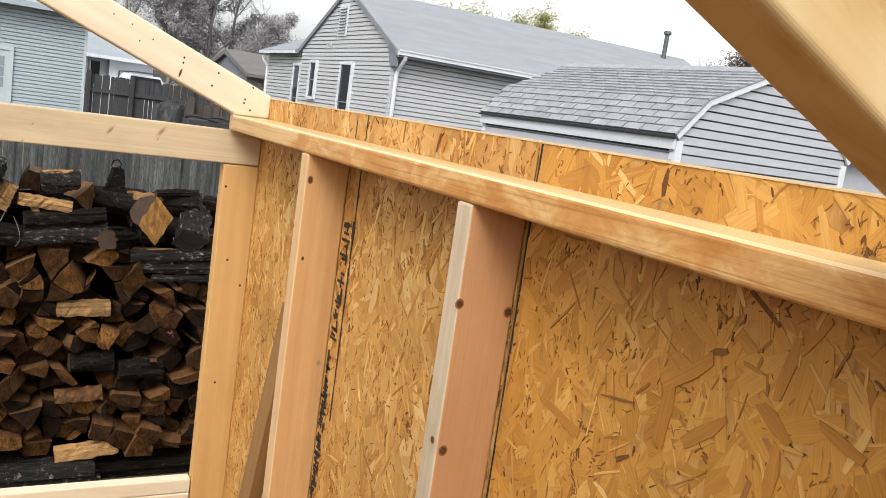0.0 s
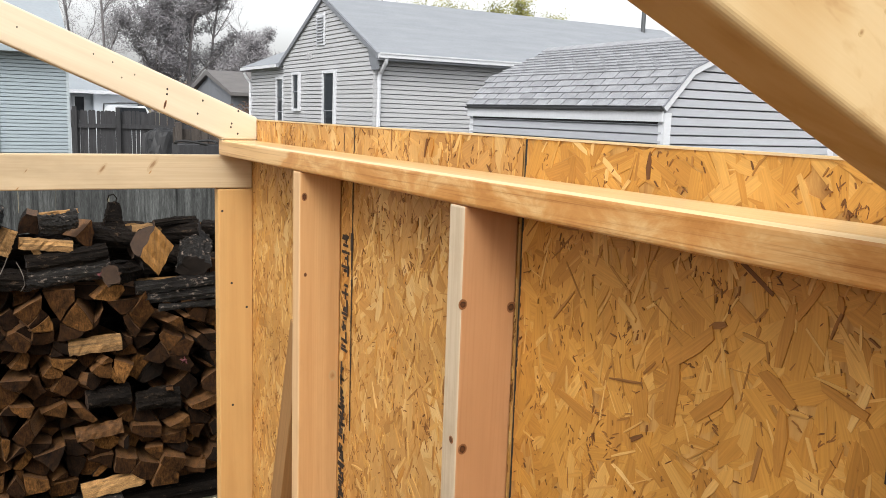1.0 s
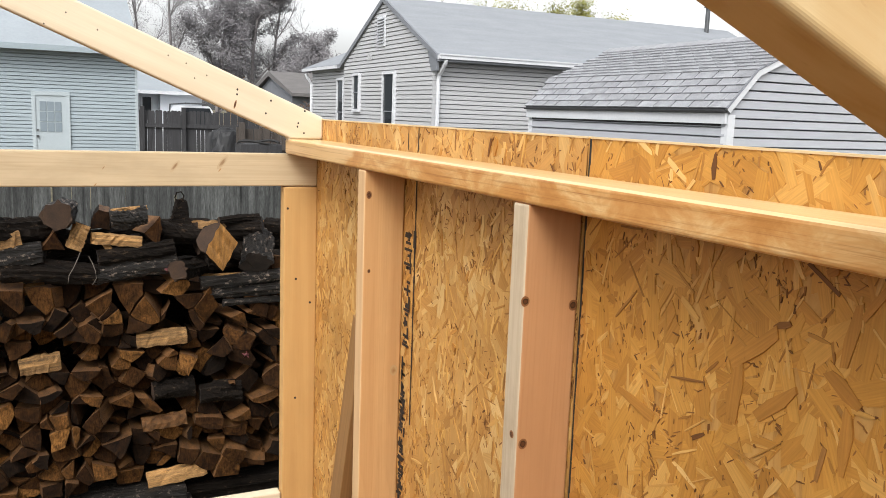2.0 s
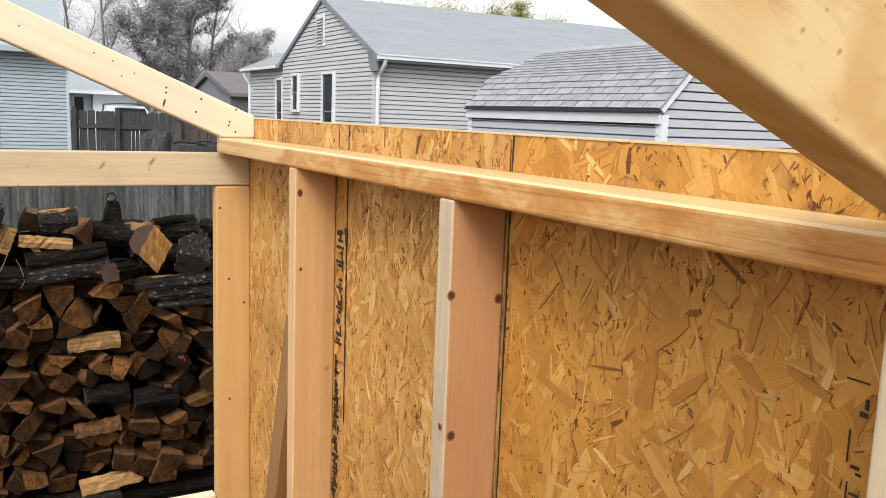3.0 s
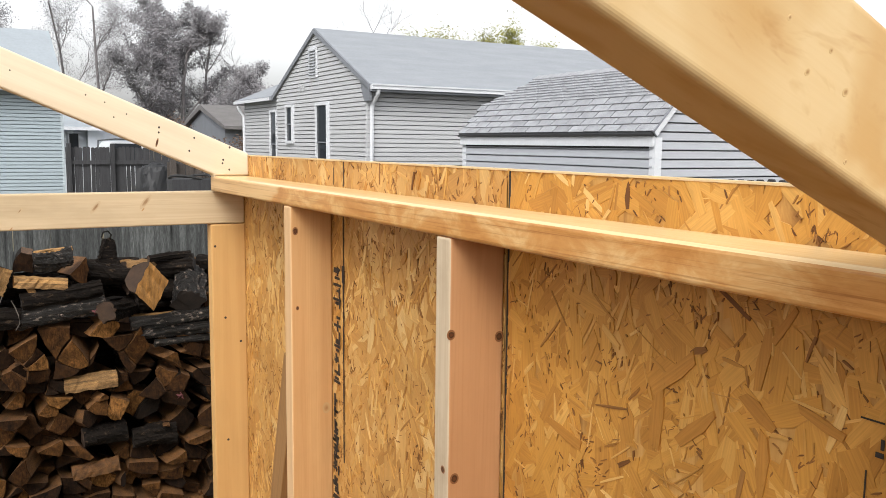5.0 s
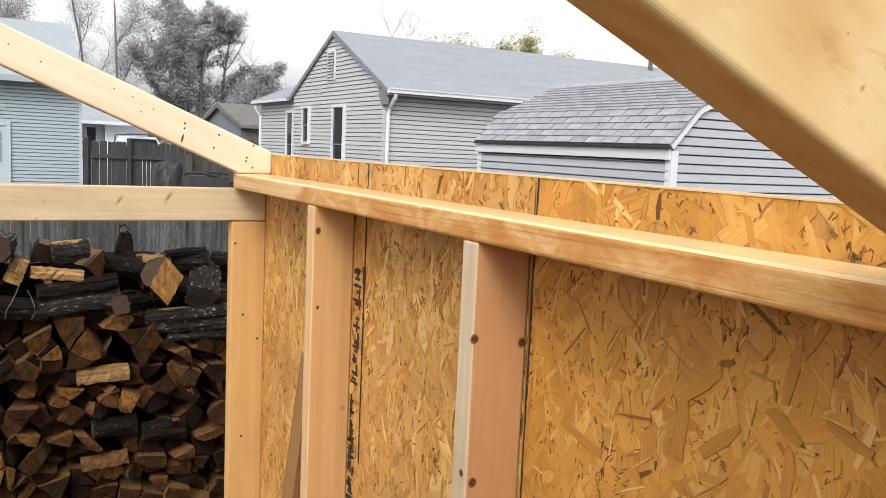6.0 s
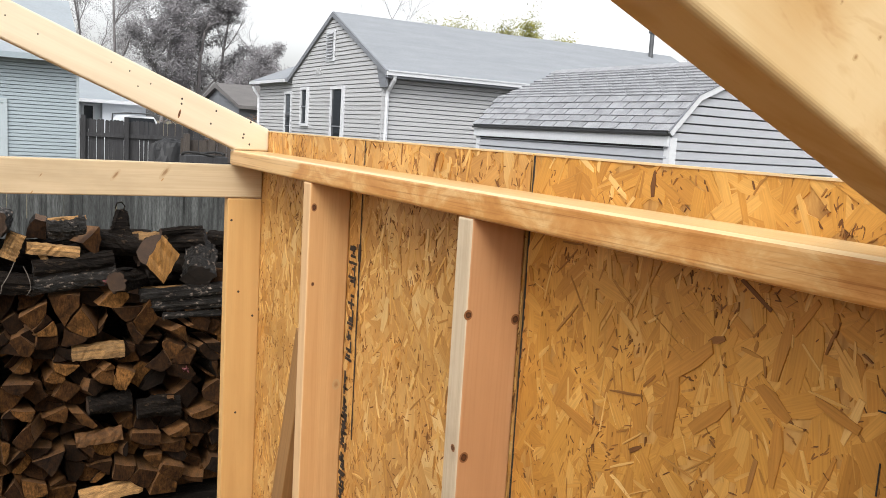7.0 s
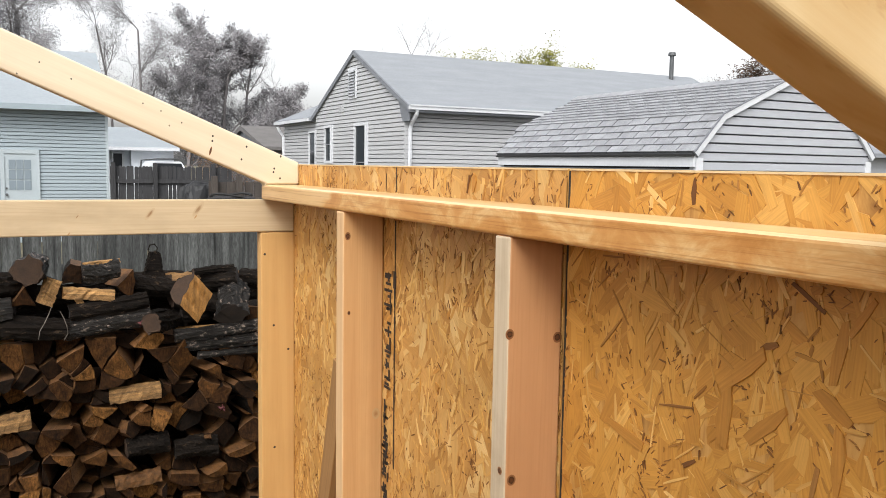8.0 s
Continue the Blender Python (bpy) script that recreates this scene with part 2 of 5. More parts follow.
FENCE_FAR = plain_mat("dark_grey_fence_board", (0.042, 0.042, 0.045), 0.9, 0.3, 3.0, stretch=(7, 7, 0.8), bump=0.4)
TARP = plain_mat("black_plastic_tarp", (0.013, 0.0135, 0.015), 0.6, 0.3, 5.0)
VAN_PAINT = plain_mat("white_van_paint", (0.72, 0.74, 0.77), 0.3, 0.03, 1.0, spec=0.5)
RUBBER = plain_mat("black_rubber", (0.02, 0.02, 0.02), 0.8, 0.2, 10)
PIPE = plain_mat("galvanised_vent_pipe", (0.10, 0.105, 0.11), 0.5, 0.2, 6, 0.3)
GROUND = plain_mat("winter_lawn_with_leaves", (0.13, 0.115, 0.07), 0.95, 0.5, 1.2, bump=0.8, jitter=False, dist=0.02)


def bark_mat(name, dark, fleck, cover, rough=0.8, spec=0.12):
    """Furrowed bark with paler lichen flecks; furrows run along local x."""
    m, nt, b = nodes_of(name, rough, spec)
    fur = noise_of(nt, coords(nt, (6, 42, 42)), 1.0, 6, 0.7, 0.6)
    fl = noise_of(nt, coords(nt, (26, 38, 38)), 1.0, 5, 0.7)
    c = ramp_of(nt, fur, [(0.35, tuple(0.35 * v for v in dark)), (0.55, dark), (0.75, tuple(1.8 * v for v in dark))])
    c = mix_of(nt, c, fleck, ramp_of(nt, fl, [(cover, g3(0.0)), (cover + 0.10, g3(0.85))]))
    nt.links.new(c, b.inputs["Base Color"])
    bump_of(nt, b, fur, 1.0, 0.03)
    return m


BARK = bark_mat("rough_dark_bark", (0.011, 0.0078, 0.0055), (0.085, 0.056, 0.034), 0.59)
BARK_GREY = bark_mat("grey_lichened_bark", (0.012, 0.0095, 0.0072), (0.30, 0.235, 0.19), 0.56, 0.5, 0.3)
SPLIT = plain_mat("weathered_split_wood", (0.140, 0.060, 0.015), 0.75, 0.6, 12.0, stretch=(3, 1, 3), bump=0.6, dist=0.006)
SPLIT_BRIGHT = plain_mat("bright_orange_split_wood", (0.60, 0.285, 0.075), 0.7, 0.55, 14.0, stretch=(3, 0.6, 0.6), bump=0.6, dist=0.006)
SPLIT_FRESH = plain_mat("fresh_split_wood", (0.46, 0.250, 0.088), 0.7, 0.8, 12.0, stretch=(0.35, 6, 6), bump=0.7, dist=0.008)
# distance haze is mixed into these two: bark and evergreen leaves greyed and lightened
TREE_BARK = plain_mat("haze_paled_tree_bark", (0.19, 0.175, 0.175), 0.95, 0.25, 2.0)
LEAF_HAZED = plain_mat("haze_greyed_foliage", (0.235, 0.225, 0.235), 0.9, 0.3, 1.0, bump=0)
LEAF_BROWN = plain_mat("dry_brown_foliage", (0.12, 0.075, 0.050), 0.9, 0.4, 1.0, bump=0)
LEAF_GREEN = plain_mat("yellow_green_foliage", (0.245, 0.24, 0.05), 0.8, 0.4, 1.0, bump=0)
STEM_RED = plain_mat("dry_red_leaf", (0.11, 0.028, 0.03), 0.8, 0.3, 30)


def end_grain():
    """Sawn log ends: faint rings and cracks, each log its own brown."""
    m, nt, b = nodes_of("sawn_log_end", 0.9, 0.12)
    oi = nt.nodes.new("ShaderNodeObjectInfo")
    base = ramp_of(nt, oi.outputs["Random"], [(0.0, (0.007, 0.004, 0.0022)), (0.22, (0.012, 0.0052, 0.0017)), (0.6, (0.029, 0.0116, 0.0030)),
                                              (0.86, (0.060, 0.0255, 0.0066)), (1.0, (0.15, 0.068, 0.019))])
    st = noise_of(nt, coords(nt, (22, 22, 22)), 1.0, 6, 0.72, 0.8)
    fi = noise_of(nt, coords(nt, (160, 160, 34)), 1.0, 4, 0.65, 0.4)
    c = mix_of(nt, base, ramp_of(nt, st, [(0.30, g3(0.18)), (0.48, g3(0.9)), (0.70, g3(2.0))]), 1.0, "MULTIPLY")
    c = mix_of(nt, c, ramp_of(nt, fi, [(0.33, g3(0.45)), (0.5, g3(1.0)), (0.68, g3(1.45))]), 1.0, "MULTIPLY")
    nt.links.new(c, b.inputs["Base Color"])
    bump_of(nt, b, st, 0.6, 0.012)
    return m


END = end_grain()
END_DARK = plain_mat("blackened_sawn_end", (0.020, 0.013, 0.009), 0.85, 0.5, 22.0, bump=0.6, dist=0.006)
VINE = plain_mat("dry_grey_vine", (0.14, 0.12, 0.10), 0.8, 0.3, 30.0)
END_GREY = plain_mat("grey_brown_sawn_end", (0.042, 0.021, 0.0095), 0.85, 0.5, 22.0, bump=0.6, dist=0.006)


def glass_mat(name, tint):
    m, nt, b = nodes_of(name, 0.06, 0.5)
    b.inputs["Base Color"].default_value = (*tint, 1)
    b.inputs["Specular IOR Level"].default_value = 0.22
    return m


PANE = glass_mat("dark_window_glass", (0.025, 0.028, 0.032))
PANE_LIGHT = glass_mat("curtained_window_glass", (0.20, 0.24, 0.27))


# ---- mesh helpers ----
def mesh_of(name, bm, material):
    me = bpy.data.meshes.new(name)
    bm.normal_update()
    bm.to_mesh(me)
    bm.free()
    for mt in material if isinstance(material, (list, tuple)) else [material]:
        me.materials.append(mt)
    return me


def part(name, bm, material, parent=None, label="", m=None):
    """Links a bmesh (or a mesh) as one object under a thing or part."""
    me = bm if isinstance(bm, bpy.types.Mesh) else mesh_of(name, bm, material)
    ob = new(name, me)
    if parent:
        ob.parent = parent
    if m is not None:
        ob.matrix_basis = m
    if label:
        ob["label"] = label
    return ob


def empty(name, m=None):
    ob = new(name)
    ob.empty_display_size = 0.1
    if m is not None:
        ob.matrix_basis = m
    return ob


def add_box(bm, x0, x1, y0, y1, z0, z1, mat=0):
    vs = [bm.verts.new((x, y, z)) for z in (z0, z1) for y in (y0, y1) for x in (x0, x1)]
    for f in ((0, 2, 3, 1), (4, 5, 7, 6), (0, 1, 5, 4), (2, 6, 7, 3), (0, 4, 6, 2), (1, 3, 7, 5)):
        bm.faces.new([vs[i] for i in f]).material_index = mat
    return bm


def box(x0, x1, y0, y1, z0, z1, bevel=0.0, seg=3):
    bm = add_box(bmesh.new(), x0, x1, y0, y1, z0, z1)
    if bevel:
        bmesh.ops.bevel(bm, geom=bm.edges[:], offset=bevel, segments=seg, profile=0.5, affect="EDGES")
    return bm


def prism(profile, axis, a, b, bevel=0.0, seg=3):
    """A polygon drawn in the two other axes, drawn out along an axis from a to b."""
    bm = bmesh.new()

    def at(u, v, w):
        return {"x": (w, u, v), "y": (u, w, v), "z": (u, v, w)}[axis]

    lo = [bm.verts.new(at(u, v, a)) for u, v in profile]
    hi = [bm.verts.new(at(u, v, b)) for u, v in profile]
    bm.faces.new(lo)
    bm.faces.new(hi[::-1])
    k = len(profile)
    for i in range(k):
        bm.faces.new((lo[i], hi[i], hi[(i + 1) % k], lo[(i + 1) % k]))
    bmesh.ops.recalc_face_normals(bm, faces=bm.faces[:])
    if bevel:
        bmesh.ops.bevel(bm, geom=bm.edges[:], offset=bevel, segments=seg, profile=0.5, affect="EDGES")
    return bm


def lumber(sx, sy, length, bevel=0.0035):
    """A board with eased edges, its length along local z from 0."""
    return box(-sx / 2, sx / 2, -sy / 2, sy / 2, 0, length, bevel)


def disc(r, depth, seg=14, squash=1.0):
    bm = bmesh.new()
    bmesh.ops.create_cone(bm, cap_ends=True, segments=seg, radius1=r, radius2=r * 0.85, depth=depth)
    bmesh.ops.scale(bm, vec=(1, squash, 1), verts=bm.verts)
    return bm


def tube(points, radii, seg=8):
    """A round tube along points."""
    bm = bmesh.new()
    rings = []
    for i, p in enumerate(points):
        p = Vector(p)
        d = (Vector(points[min(i + 1, len(points) - 1)]) - Vector(points[max(i - 1, 0)])).normalized()
        q = d.to_track_quat("Z", "Y")
        rings.append([bm.verts.new(p + q @ Vector((radii[i] * math.cos(a), radii[i] * math.sin(a), 0)))
                      for a in (2 * math.pi * k / seg for k in range(seg))])
    for a, b in zip(rings, rings[1:]):
        for k in range(seg):
            bm.faces.new((a[k], a[(k + 1) % seg], b[(k + 1) % seg], b[k]))
    bm.faces.new(rings[0][::-1])
    bm.faces.new(rings[-1])
    return bm


# ---- ground ----
rng = random.Random(7)
bm = bmesh.new()
bmesh.ops.create_grid(bm, x_segments=60, y_segments=60, size=600)
tagged(part("ground", bm, GROUND), "dull winter lawn with dry leaves between the yards", "ground", kind="structure")

# ---- shed under construction: east wall ----
PLATE, TOP = 2.0, 2.089          # underside of the top plate; top of the sheathing
FLOOR = 0.15
wall_east = tagged(empty("wall_east"), "unfinished shed wall of pine studs and strand board sheathing", "wall", kind="structure")
STUD_LEN = PLATE - FLOOR - 0.038


def stud(y, mat, parent=wall_east, x=-0.0458, sx=0.0864, sy=0.038, z=FLOOR + 0.038, length=STUD_LEN, label="", edge=PINE_PALE):
    bm = lumber(sx, sy, length)
    bm.normal_update()
    for f in bm.faces:
        f.material_index = 1 if f.normal.x < -0.5 else 0
    return part("stud", bm, [mat, edge], parent, label, pose(x, y, z))


stud_far = stud(0.629, PINE)
stud_mid = stud(0.019, PINE_PINK, label="reddish pine stud with dark knots and a greyish edge", edge=PINE_GREY)
stud_near = stud(-0.630, PINE_PALE, edge=PINE_GREY)
stud_back = stud(-1.21, PINE)
plate_bm = lumber(0.088, 0.038, 2.445, 0.0055)
plate_bm.normal_update()
# upward faces and upper bevels take the lightened highlight colour
for f in plate_bm.faces:
    f.material_index = 1 if f.normal.y > 0.3 else 0
part("top_plate", plate_bm, [PINE_PLATE, PLATE_TOP_LIT], wall_east, "pine top plate, smooth and slightly glossy",
     Matrix.Translation((-0.0455, 1.195, PLATE + 0.019)) @ pose(0, 0, 0, 90, 0, 0))
part("bottom_plate", lumber(0.088, 0.038, 2.445), PINE, wall_east, "", Matrix.Translation((-0.0455, 1.195, FLOOR + 0.019)) @ pose(0, 0, 0, 90, 0, 0))


def knot(parent, world_at, normal, r, mat=KNOT, squash=1.0, name="knot", depth=0.0003, spin=0.0):
    """A flat knot or nail head set in a face of a board."""
    q = Vector(normal).to_track_quat("Z", "Y").to_matrix().to_4x4()
    ob = part(name, disc(1.0, 1.0, 18), mat, parent)
    ob.matrix_basis = parent.matrix_basis.inverted() @ Matrix.Translation(world_at) @ q @ Matrix.Rotation(radians(spin), 4, "Z") @ Matrix.Diagonal((r, r * squash, depth, 1))
    return ob


for x, z, r in ((-0.0095, 1.861, 0.0075), (-0.078, 1.671, 0.0075)):
    knot(stud_mid, (x, 0.0, z), (0, -1, 0), r, KNOT, 1.1)
knot(stud_mid, (-0.0855, 0.0, 1.871), (0, -1, 0), 0.0068, KNOT, 1.1)
knot(stud_mid, (-0.0895, 0.012, 1.682), (-1, 0, 0), 0.0055, KNOT)
for x, z, r in ((-0.079, 1.952, 0.0062), (-0.076, 1.80, 0.0034), (-0.017, 1.59, 0.009)):
    knot(stud_far, (x, 0.61, z), (0, -1, 0), r, KNOT if r < 0.02 and z > 1.7 else KNOT_SOFT, 1.4)


def strands(y0, y1, z0, z1, count, spread, length, width, seed, mat, fixed=(), lift=0.0, knots=0):
    """Pressed wood strands lying one over another on a board's face at x = 0."""
    r = random.Random(seed)
    verts, faces, uvs = [], [], []
    todo = list(fixed)
    for _ in range(count):
        a = r.gauss(0, spread) if r.random() < 0.8 else r.uniform(-90, 90)
        todo.append((r.uniform(y0, y1), r.uniform(z0, z1), r.uniform(*length), r.uniform(*width), a))
    for _ in range(knots):
        # chips that gather in small clumps
        hy, hz, a0, wide = r.uniform(y0, y1), r.uniform(z0, z1), r.gauss(0, 35), r.uniform(0.004, 0.014)
        for _ in range(r.randint(4, 13)):
            y, z = hy + r.gauss(0, wide), hz + r.gauss(0, wide * 1.3)
            todo.append((min(max(y, y0), y1), min(max(z, z0), z1), r.uniform(*length) * 0.8, r.uniform(*width) * 0.85, a0 + r.gauss(0, 28)))
    for n_done, (cy, cz, L, W, a) in enumerate(todo):
        ca, sa = math.cos(radians(a)), math.sin(radians(a))
        up = 0.0004 + 0.0012 * r.random() + lift + (0.0010 if n_done < len(fixed) else 0.0)
        tip = r.uniform(-0.5, 0.5) * W
        if n_done < len(fixed):
            tip *= 0.3
        outline = [(-L / 2, -W / 2 + r.uniform(0, .45) * W), (-L / 2 + tip, W / 2 - r.uniform(0, .3) * W), (-L * 0.1, W / 2 + r.uniform(-.15, .15) * W),
                   (L / 2 + r.uniform(-0.5, 0.5) * W, W / 2 - r.uniform(0, .5) * W), (L / 2, -W / 2 + r.uniform(0, .3) * W), (L * 0.15, -W / 2 + r.uniform(-.15, .15) * W)]
        tilt_u, tilt_v = r.uniform(-0.004, 0.004), r.uniform(-0.014, 0.014)
        base, u0 = len(verts), r.uniform(0, 50)
        top, low, uv = [], [], []
        for u, v in outline:
            y, z = cy + u * sa + v * ca, cz + u * ca - v * sa
            y, z = min(max(y, y0), y1), min(max(z, z0), z1)
            top.append((min(-up + u * tilt_u + v * tilt_v, -0.0002), y, z))
            low.append((0.0006, y, z))
            uv.append((u0 + u, u0 + v))
        verts += top + low
        k = len(outline)
        faces.append(tuple(base + j for j in range(k)))
        uvs += uv
        for j in range(k):
            n = (j + 1) % k
            faces.append((base + j, base + k + j, base + k + n, base + n))
            uvs += [uv[j], uv[j], uv[n], uv[n]]
    me = bpy.data.meshes.new("strands")
    me.from_pydata(verts, [], faces)
    layer = me.uv_layers.new(name="UVMap")
    layer.data.foreach_set("uv", np.array(uvs, dtype=np.float32).ravel())
    me.materials.append(mat)
    return me


def panel(y0, y1, broad, spread, slivers, flecks, seed, fixed=(), low=0.95, size=1.0, thin=0.0075, pale=300, fleck=1.0, wide=1.0, mat=STRAND):
    sheet = box(0.0, 0.011, y0, y1, 0.06, TOP)
    sheet.normal_update()
    for f in sheet.faces:
        f.material_index = 1 if f.normal.z > 0.5 else 0
    p = part("strand_board_panel", sheet, [OSB, SAWN_EDGE], wall_east)
    part("sawn_edge", box(-0.0022, 0.0112, y0 + .001, y1 - .001, TOP - 0.0014, TOP + 0.0012), SAWN_EDGE, p)
    area = (y0 + .0005, y1 - .0005, low, TOP - .0005)
    for me, lab in ((strands(*area, broad, spread, (0.03 * size, 0.10 * size), (0.012 * size * wide, 0.030 * size * wide), seed, mat), "golden pressed wood strands"),
                    (strands(*area, slivers, spread, (0.010, 0.055), (0.0012, thin), seed + 1, SLIVER, (), 0.0006), "thin light and dark slivers"),
                    (strands(*area, pale, spread * 0.7, (0.012, 0.055), (0.003, 0.0055 + 0.004 * wide), seed + 4, PALE_CHIP, (), 0.0008), "pale flakes on the face"),
                    (strands(*area, flecks // 25, 40, (0.012, 0.05), (0.004, 0.010), seed + 3, TAN_CHIP, [c for c in fixed if c[3] > 0.0078], 0.0009), "brown chips among the strands"),
                    (strands(*area, flecks, 45, (0.003 * fleck, 0.013 * fleck), (0.0008 * fleck, 0.0024 * fleck), seed + 2, CHIP, [c for c in fixed if c[3] <= 0.0078], 0.0006, flecks // 4), "small dark chips among the strands")):
        tagged(part("strands", me, None, p, lab), kind="stuff")
    return p


# chips that stand out on the near panel: y, z, length, width, angle from upright
CHIPS = ((-0.137, 1.766, 0.070, 0.0151, 78), (-0.350, 1.917, 0.023, 0.0077, -65), (-0.224, 1.823, 0.056, 0.0028, 100), (-0.436, 1.823, 0.060, 0.0143, 1),
         (-0.411, 1.795, 0.036, 0.0055, -9), (-0.221, 1.974, 0.019, 0.0079, 9), (-0.402, 1.980, 0.012, 0.0088, -55), (-0.393, 1.972, 0.044, 0.0044, 58),
         (-0.104, 1.885, 0.055, 0.0039, -42), (-0.480, 1.950, 0.034, 0.0033, -17), (-0.451, 1.961, 0.042, 0.0079, -34), (-0.429, 1.927, 0.063, 0.0166, -4),
         (-0.428, 1.874, 0.042, 0.0137, 57), (-0.316, 1.884, 0.072, 0.0144, -50), (-0.296, 1.831, 0.069, 0.0194, -4), (-0.350, 1.837, 0.062, 0.0158, -45),
         (-0.248, 1.764, 0.022, 0.0077, -54), (-0.493, 1.885, 0.050, 0.0103, 73), (-0.237, 2.068, 0.030, 0.0068, 2))
FAR_CHIPS = ((0.37, 1.702, 0.014, 0.012, 60), (0.30, 1.93, 0.018, 0.012, -50), (0.24, 1.85, 0.018, 0.006, 40), (0.33, 1.84, 0.022, 0.008, -25),
             (0.395, 2.07, 0.038, 0.004, 2), (0.19, 2.066, 0.035, 0.004, 14), (0.27, 2.062, 0.030, 0.004, -14), (0.86, 1.80, 0.03, 0.004, 40), (0.95, 1.55, 0.03, 0.003, 60))
panel(-0.001, 1.236, 3600, 34, 1900, 1600, 11, FAR_CHIPS, thin=0.008, pale=700, fleck=1.3, wide=1.3, mat=STRAND_PALE)
panel(-1.222, -0.0075, 3200, 44, 1400, 1500, 21, CHIPS, size=1.0, thin=0.0046, pale=300)
# black filler drawn in place of the shade inside the open seam
part("seam_felt", box(0.0012, 0.0125, -0.0073, -0.0012, 0.06, TOP - 0.002), RUBBER, wall_east, "black strip for the shade in the panel seam")

# black printed line and unreadable stencil marks on the far panel and the near one
ink = bmesh.new()
r = random.Random(5)
for k in range(34):
    z = 1.985 - k * 0.0145
    add_box(ink, -0.0034, -0.0026, 0.5510 + r.uniform(-.0008, .0008), 0.5538 + r.uniform(0, .0016), z - 0.0155, z)
add_box(ink, -0.0028, -0.0022, 0.551, 0.5535, 2.040, 2.087)
add_box(ink, -0.0028, -0.0022, 0.600, 0.602, 2.041, 2.075)
z = 1.880
while z > 1.10:
    # letters run down the board's edge, each a few bars
    tall = r.uniform(0.016, 0.026)
    if z > 1.645 or z < 1.625:
        y, wide = (0.583, 0.034) if z > 1.64 else (0.592, 0.030)
        for _ in range(r.choice((1, 2, 2, 3))):
            zz = z - r.uniform(0.0, 0.8) * tall
            a, c = sorted((y + r.uniform(-.5, .1) * wide, y + r.uniform(-.1, .5) * wide))
            add_box(ink, -0.0034, -0.0026, a, c + 0.004, zz - 0.0052, zz)
        if r.random() < 0.75:
            a = y + r.uniform(-.45, .35) * wide
            add_box(ink, -0.0035, -0.0026, a, a + 0.0050, z - tall, z)
    z -= tall * (1.0 if z > 1.64 else 0.62)
add_box(ink, -0.0036, -0.0026, 0.549, 0.560, 1.852, 1.886)
add_box(ink, -0.0036, -0.0026, 0.551, 0.556, 1.815, 1.852)
part("printed_mark", ink, INK, wall_east, "black printed line and unreadable stencil marks")
ink = bmesh.new()
for y0, y1, z0, z1 in ((-.551, -.530, 1.8998, 1.9012), (-.552, -.549, 1.878, 1.887), (-.552, -.545, 1.871, 1.8755), (-.5385, -.5372, 1.828, 1.857),
                       (-.550, -.542, 1.824, 1.827), (-.552, -.547, 1.819, 1.8212), (-.5408, -.5396, 1.79, 1.811), (-.552, -.543, 1.8005, 1.8025), (-.552, -.543, 1.785, 1.788)):
    add_box(ink, -0.0029, -0.0022, y0, y1, z0, z1)
part("printed_mark", ink, INK, wall_east, "black unreadable stencil marks")

# ---- north end: open frame over the wood pile ----
wall_north = tagged(empty("wall_north"), "open pine frame at the shed's end with header and sill", "wall", kind="structure")
GY = 1.2165
corner_post = part("corner_post", lumber(0.089, 0.037, 1.914 - FLOOR), PINE_GOLD, wall_north, "pale pine corner post with nail heads", pose(-0.0455, GY, FLOOR))
header = part("header", lumber(0.037, 0.083, 2.53), PINE_HEADER, wall_north, "pale pine header with brown knots",
              Matrix.Translation((-0.002, GY, 1.9575)) @ Matrix(((0, 0, -1), (1, 0, 0), (0, 1, 0))).to_4x4())
for z in (1.059, 1.0195):
    part("sill_board", lumber(0.036, 0.038, 2.33), PINE_CREAM, wall_north, "",
         Matrix.Translation((-0.0925, GY + 0.002, z)) @ Matrix(((0, 0, -1), (1, 0, 0), (0, 1, 0))).to_4x4())
part("corner_post", lumber(0.089, 0.037, 1.914 - FLOOR), PINE, wall_north, "", pose(-2.486, GY, FLOOR))
for x, z in ((-0.057, 1.671), (-0.018, 1.605), (-0.056, 1.344), (-0.08, 1.858)):
    knot(corner_post, (x, 1.198, z), (0, -1, 0), 0.0034, NAIL, 1.0, "nail_head")
for x, z, rr, mt in ((-0.522, 1.961, 0.009, KNOT_BROWN), (-0.361, 1.965, 0.020, KNOT_BROWN), (-0.246, 1.976, 0.024, KNOT_BROWN), (-0.253, 1.957, 0.006, KNOT_SOFT), (-0.541, 1.921, 0.005, KNOT_SOFT)):
    knot(header, (x, 1.198, z), (0, -1, 0), rr, mt, 0.30, spin=52)

# board leaning in the corner bay
a, b = Vector((-0.045, 0.742, 1.66)), Vector((-0.045, 1.165, 0.1895))
d = (a - b)
board = part("scrap_board", lumber(0.030, 0.062, d.length, 0.002), PINE_OLD, None, "",
             Matrix.Translation(b + Vector((0, -0.030, 0.012))) @ d.to_track_quat("Z", "X").to_matrix().to_4x4() @ pose(0, 0, 0, 0, 0, 90))
tagged(board, "weathered brown scrap board leaning in the corner bay", "board")

# ---- roof members ----
SLOPE = 0.42


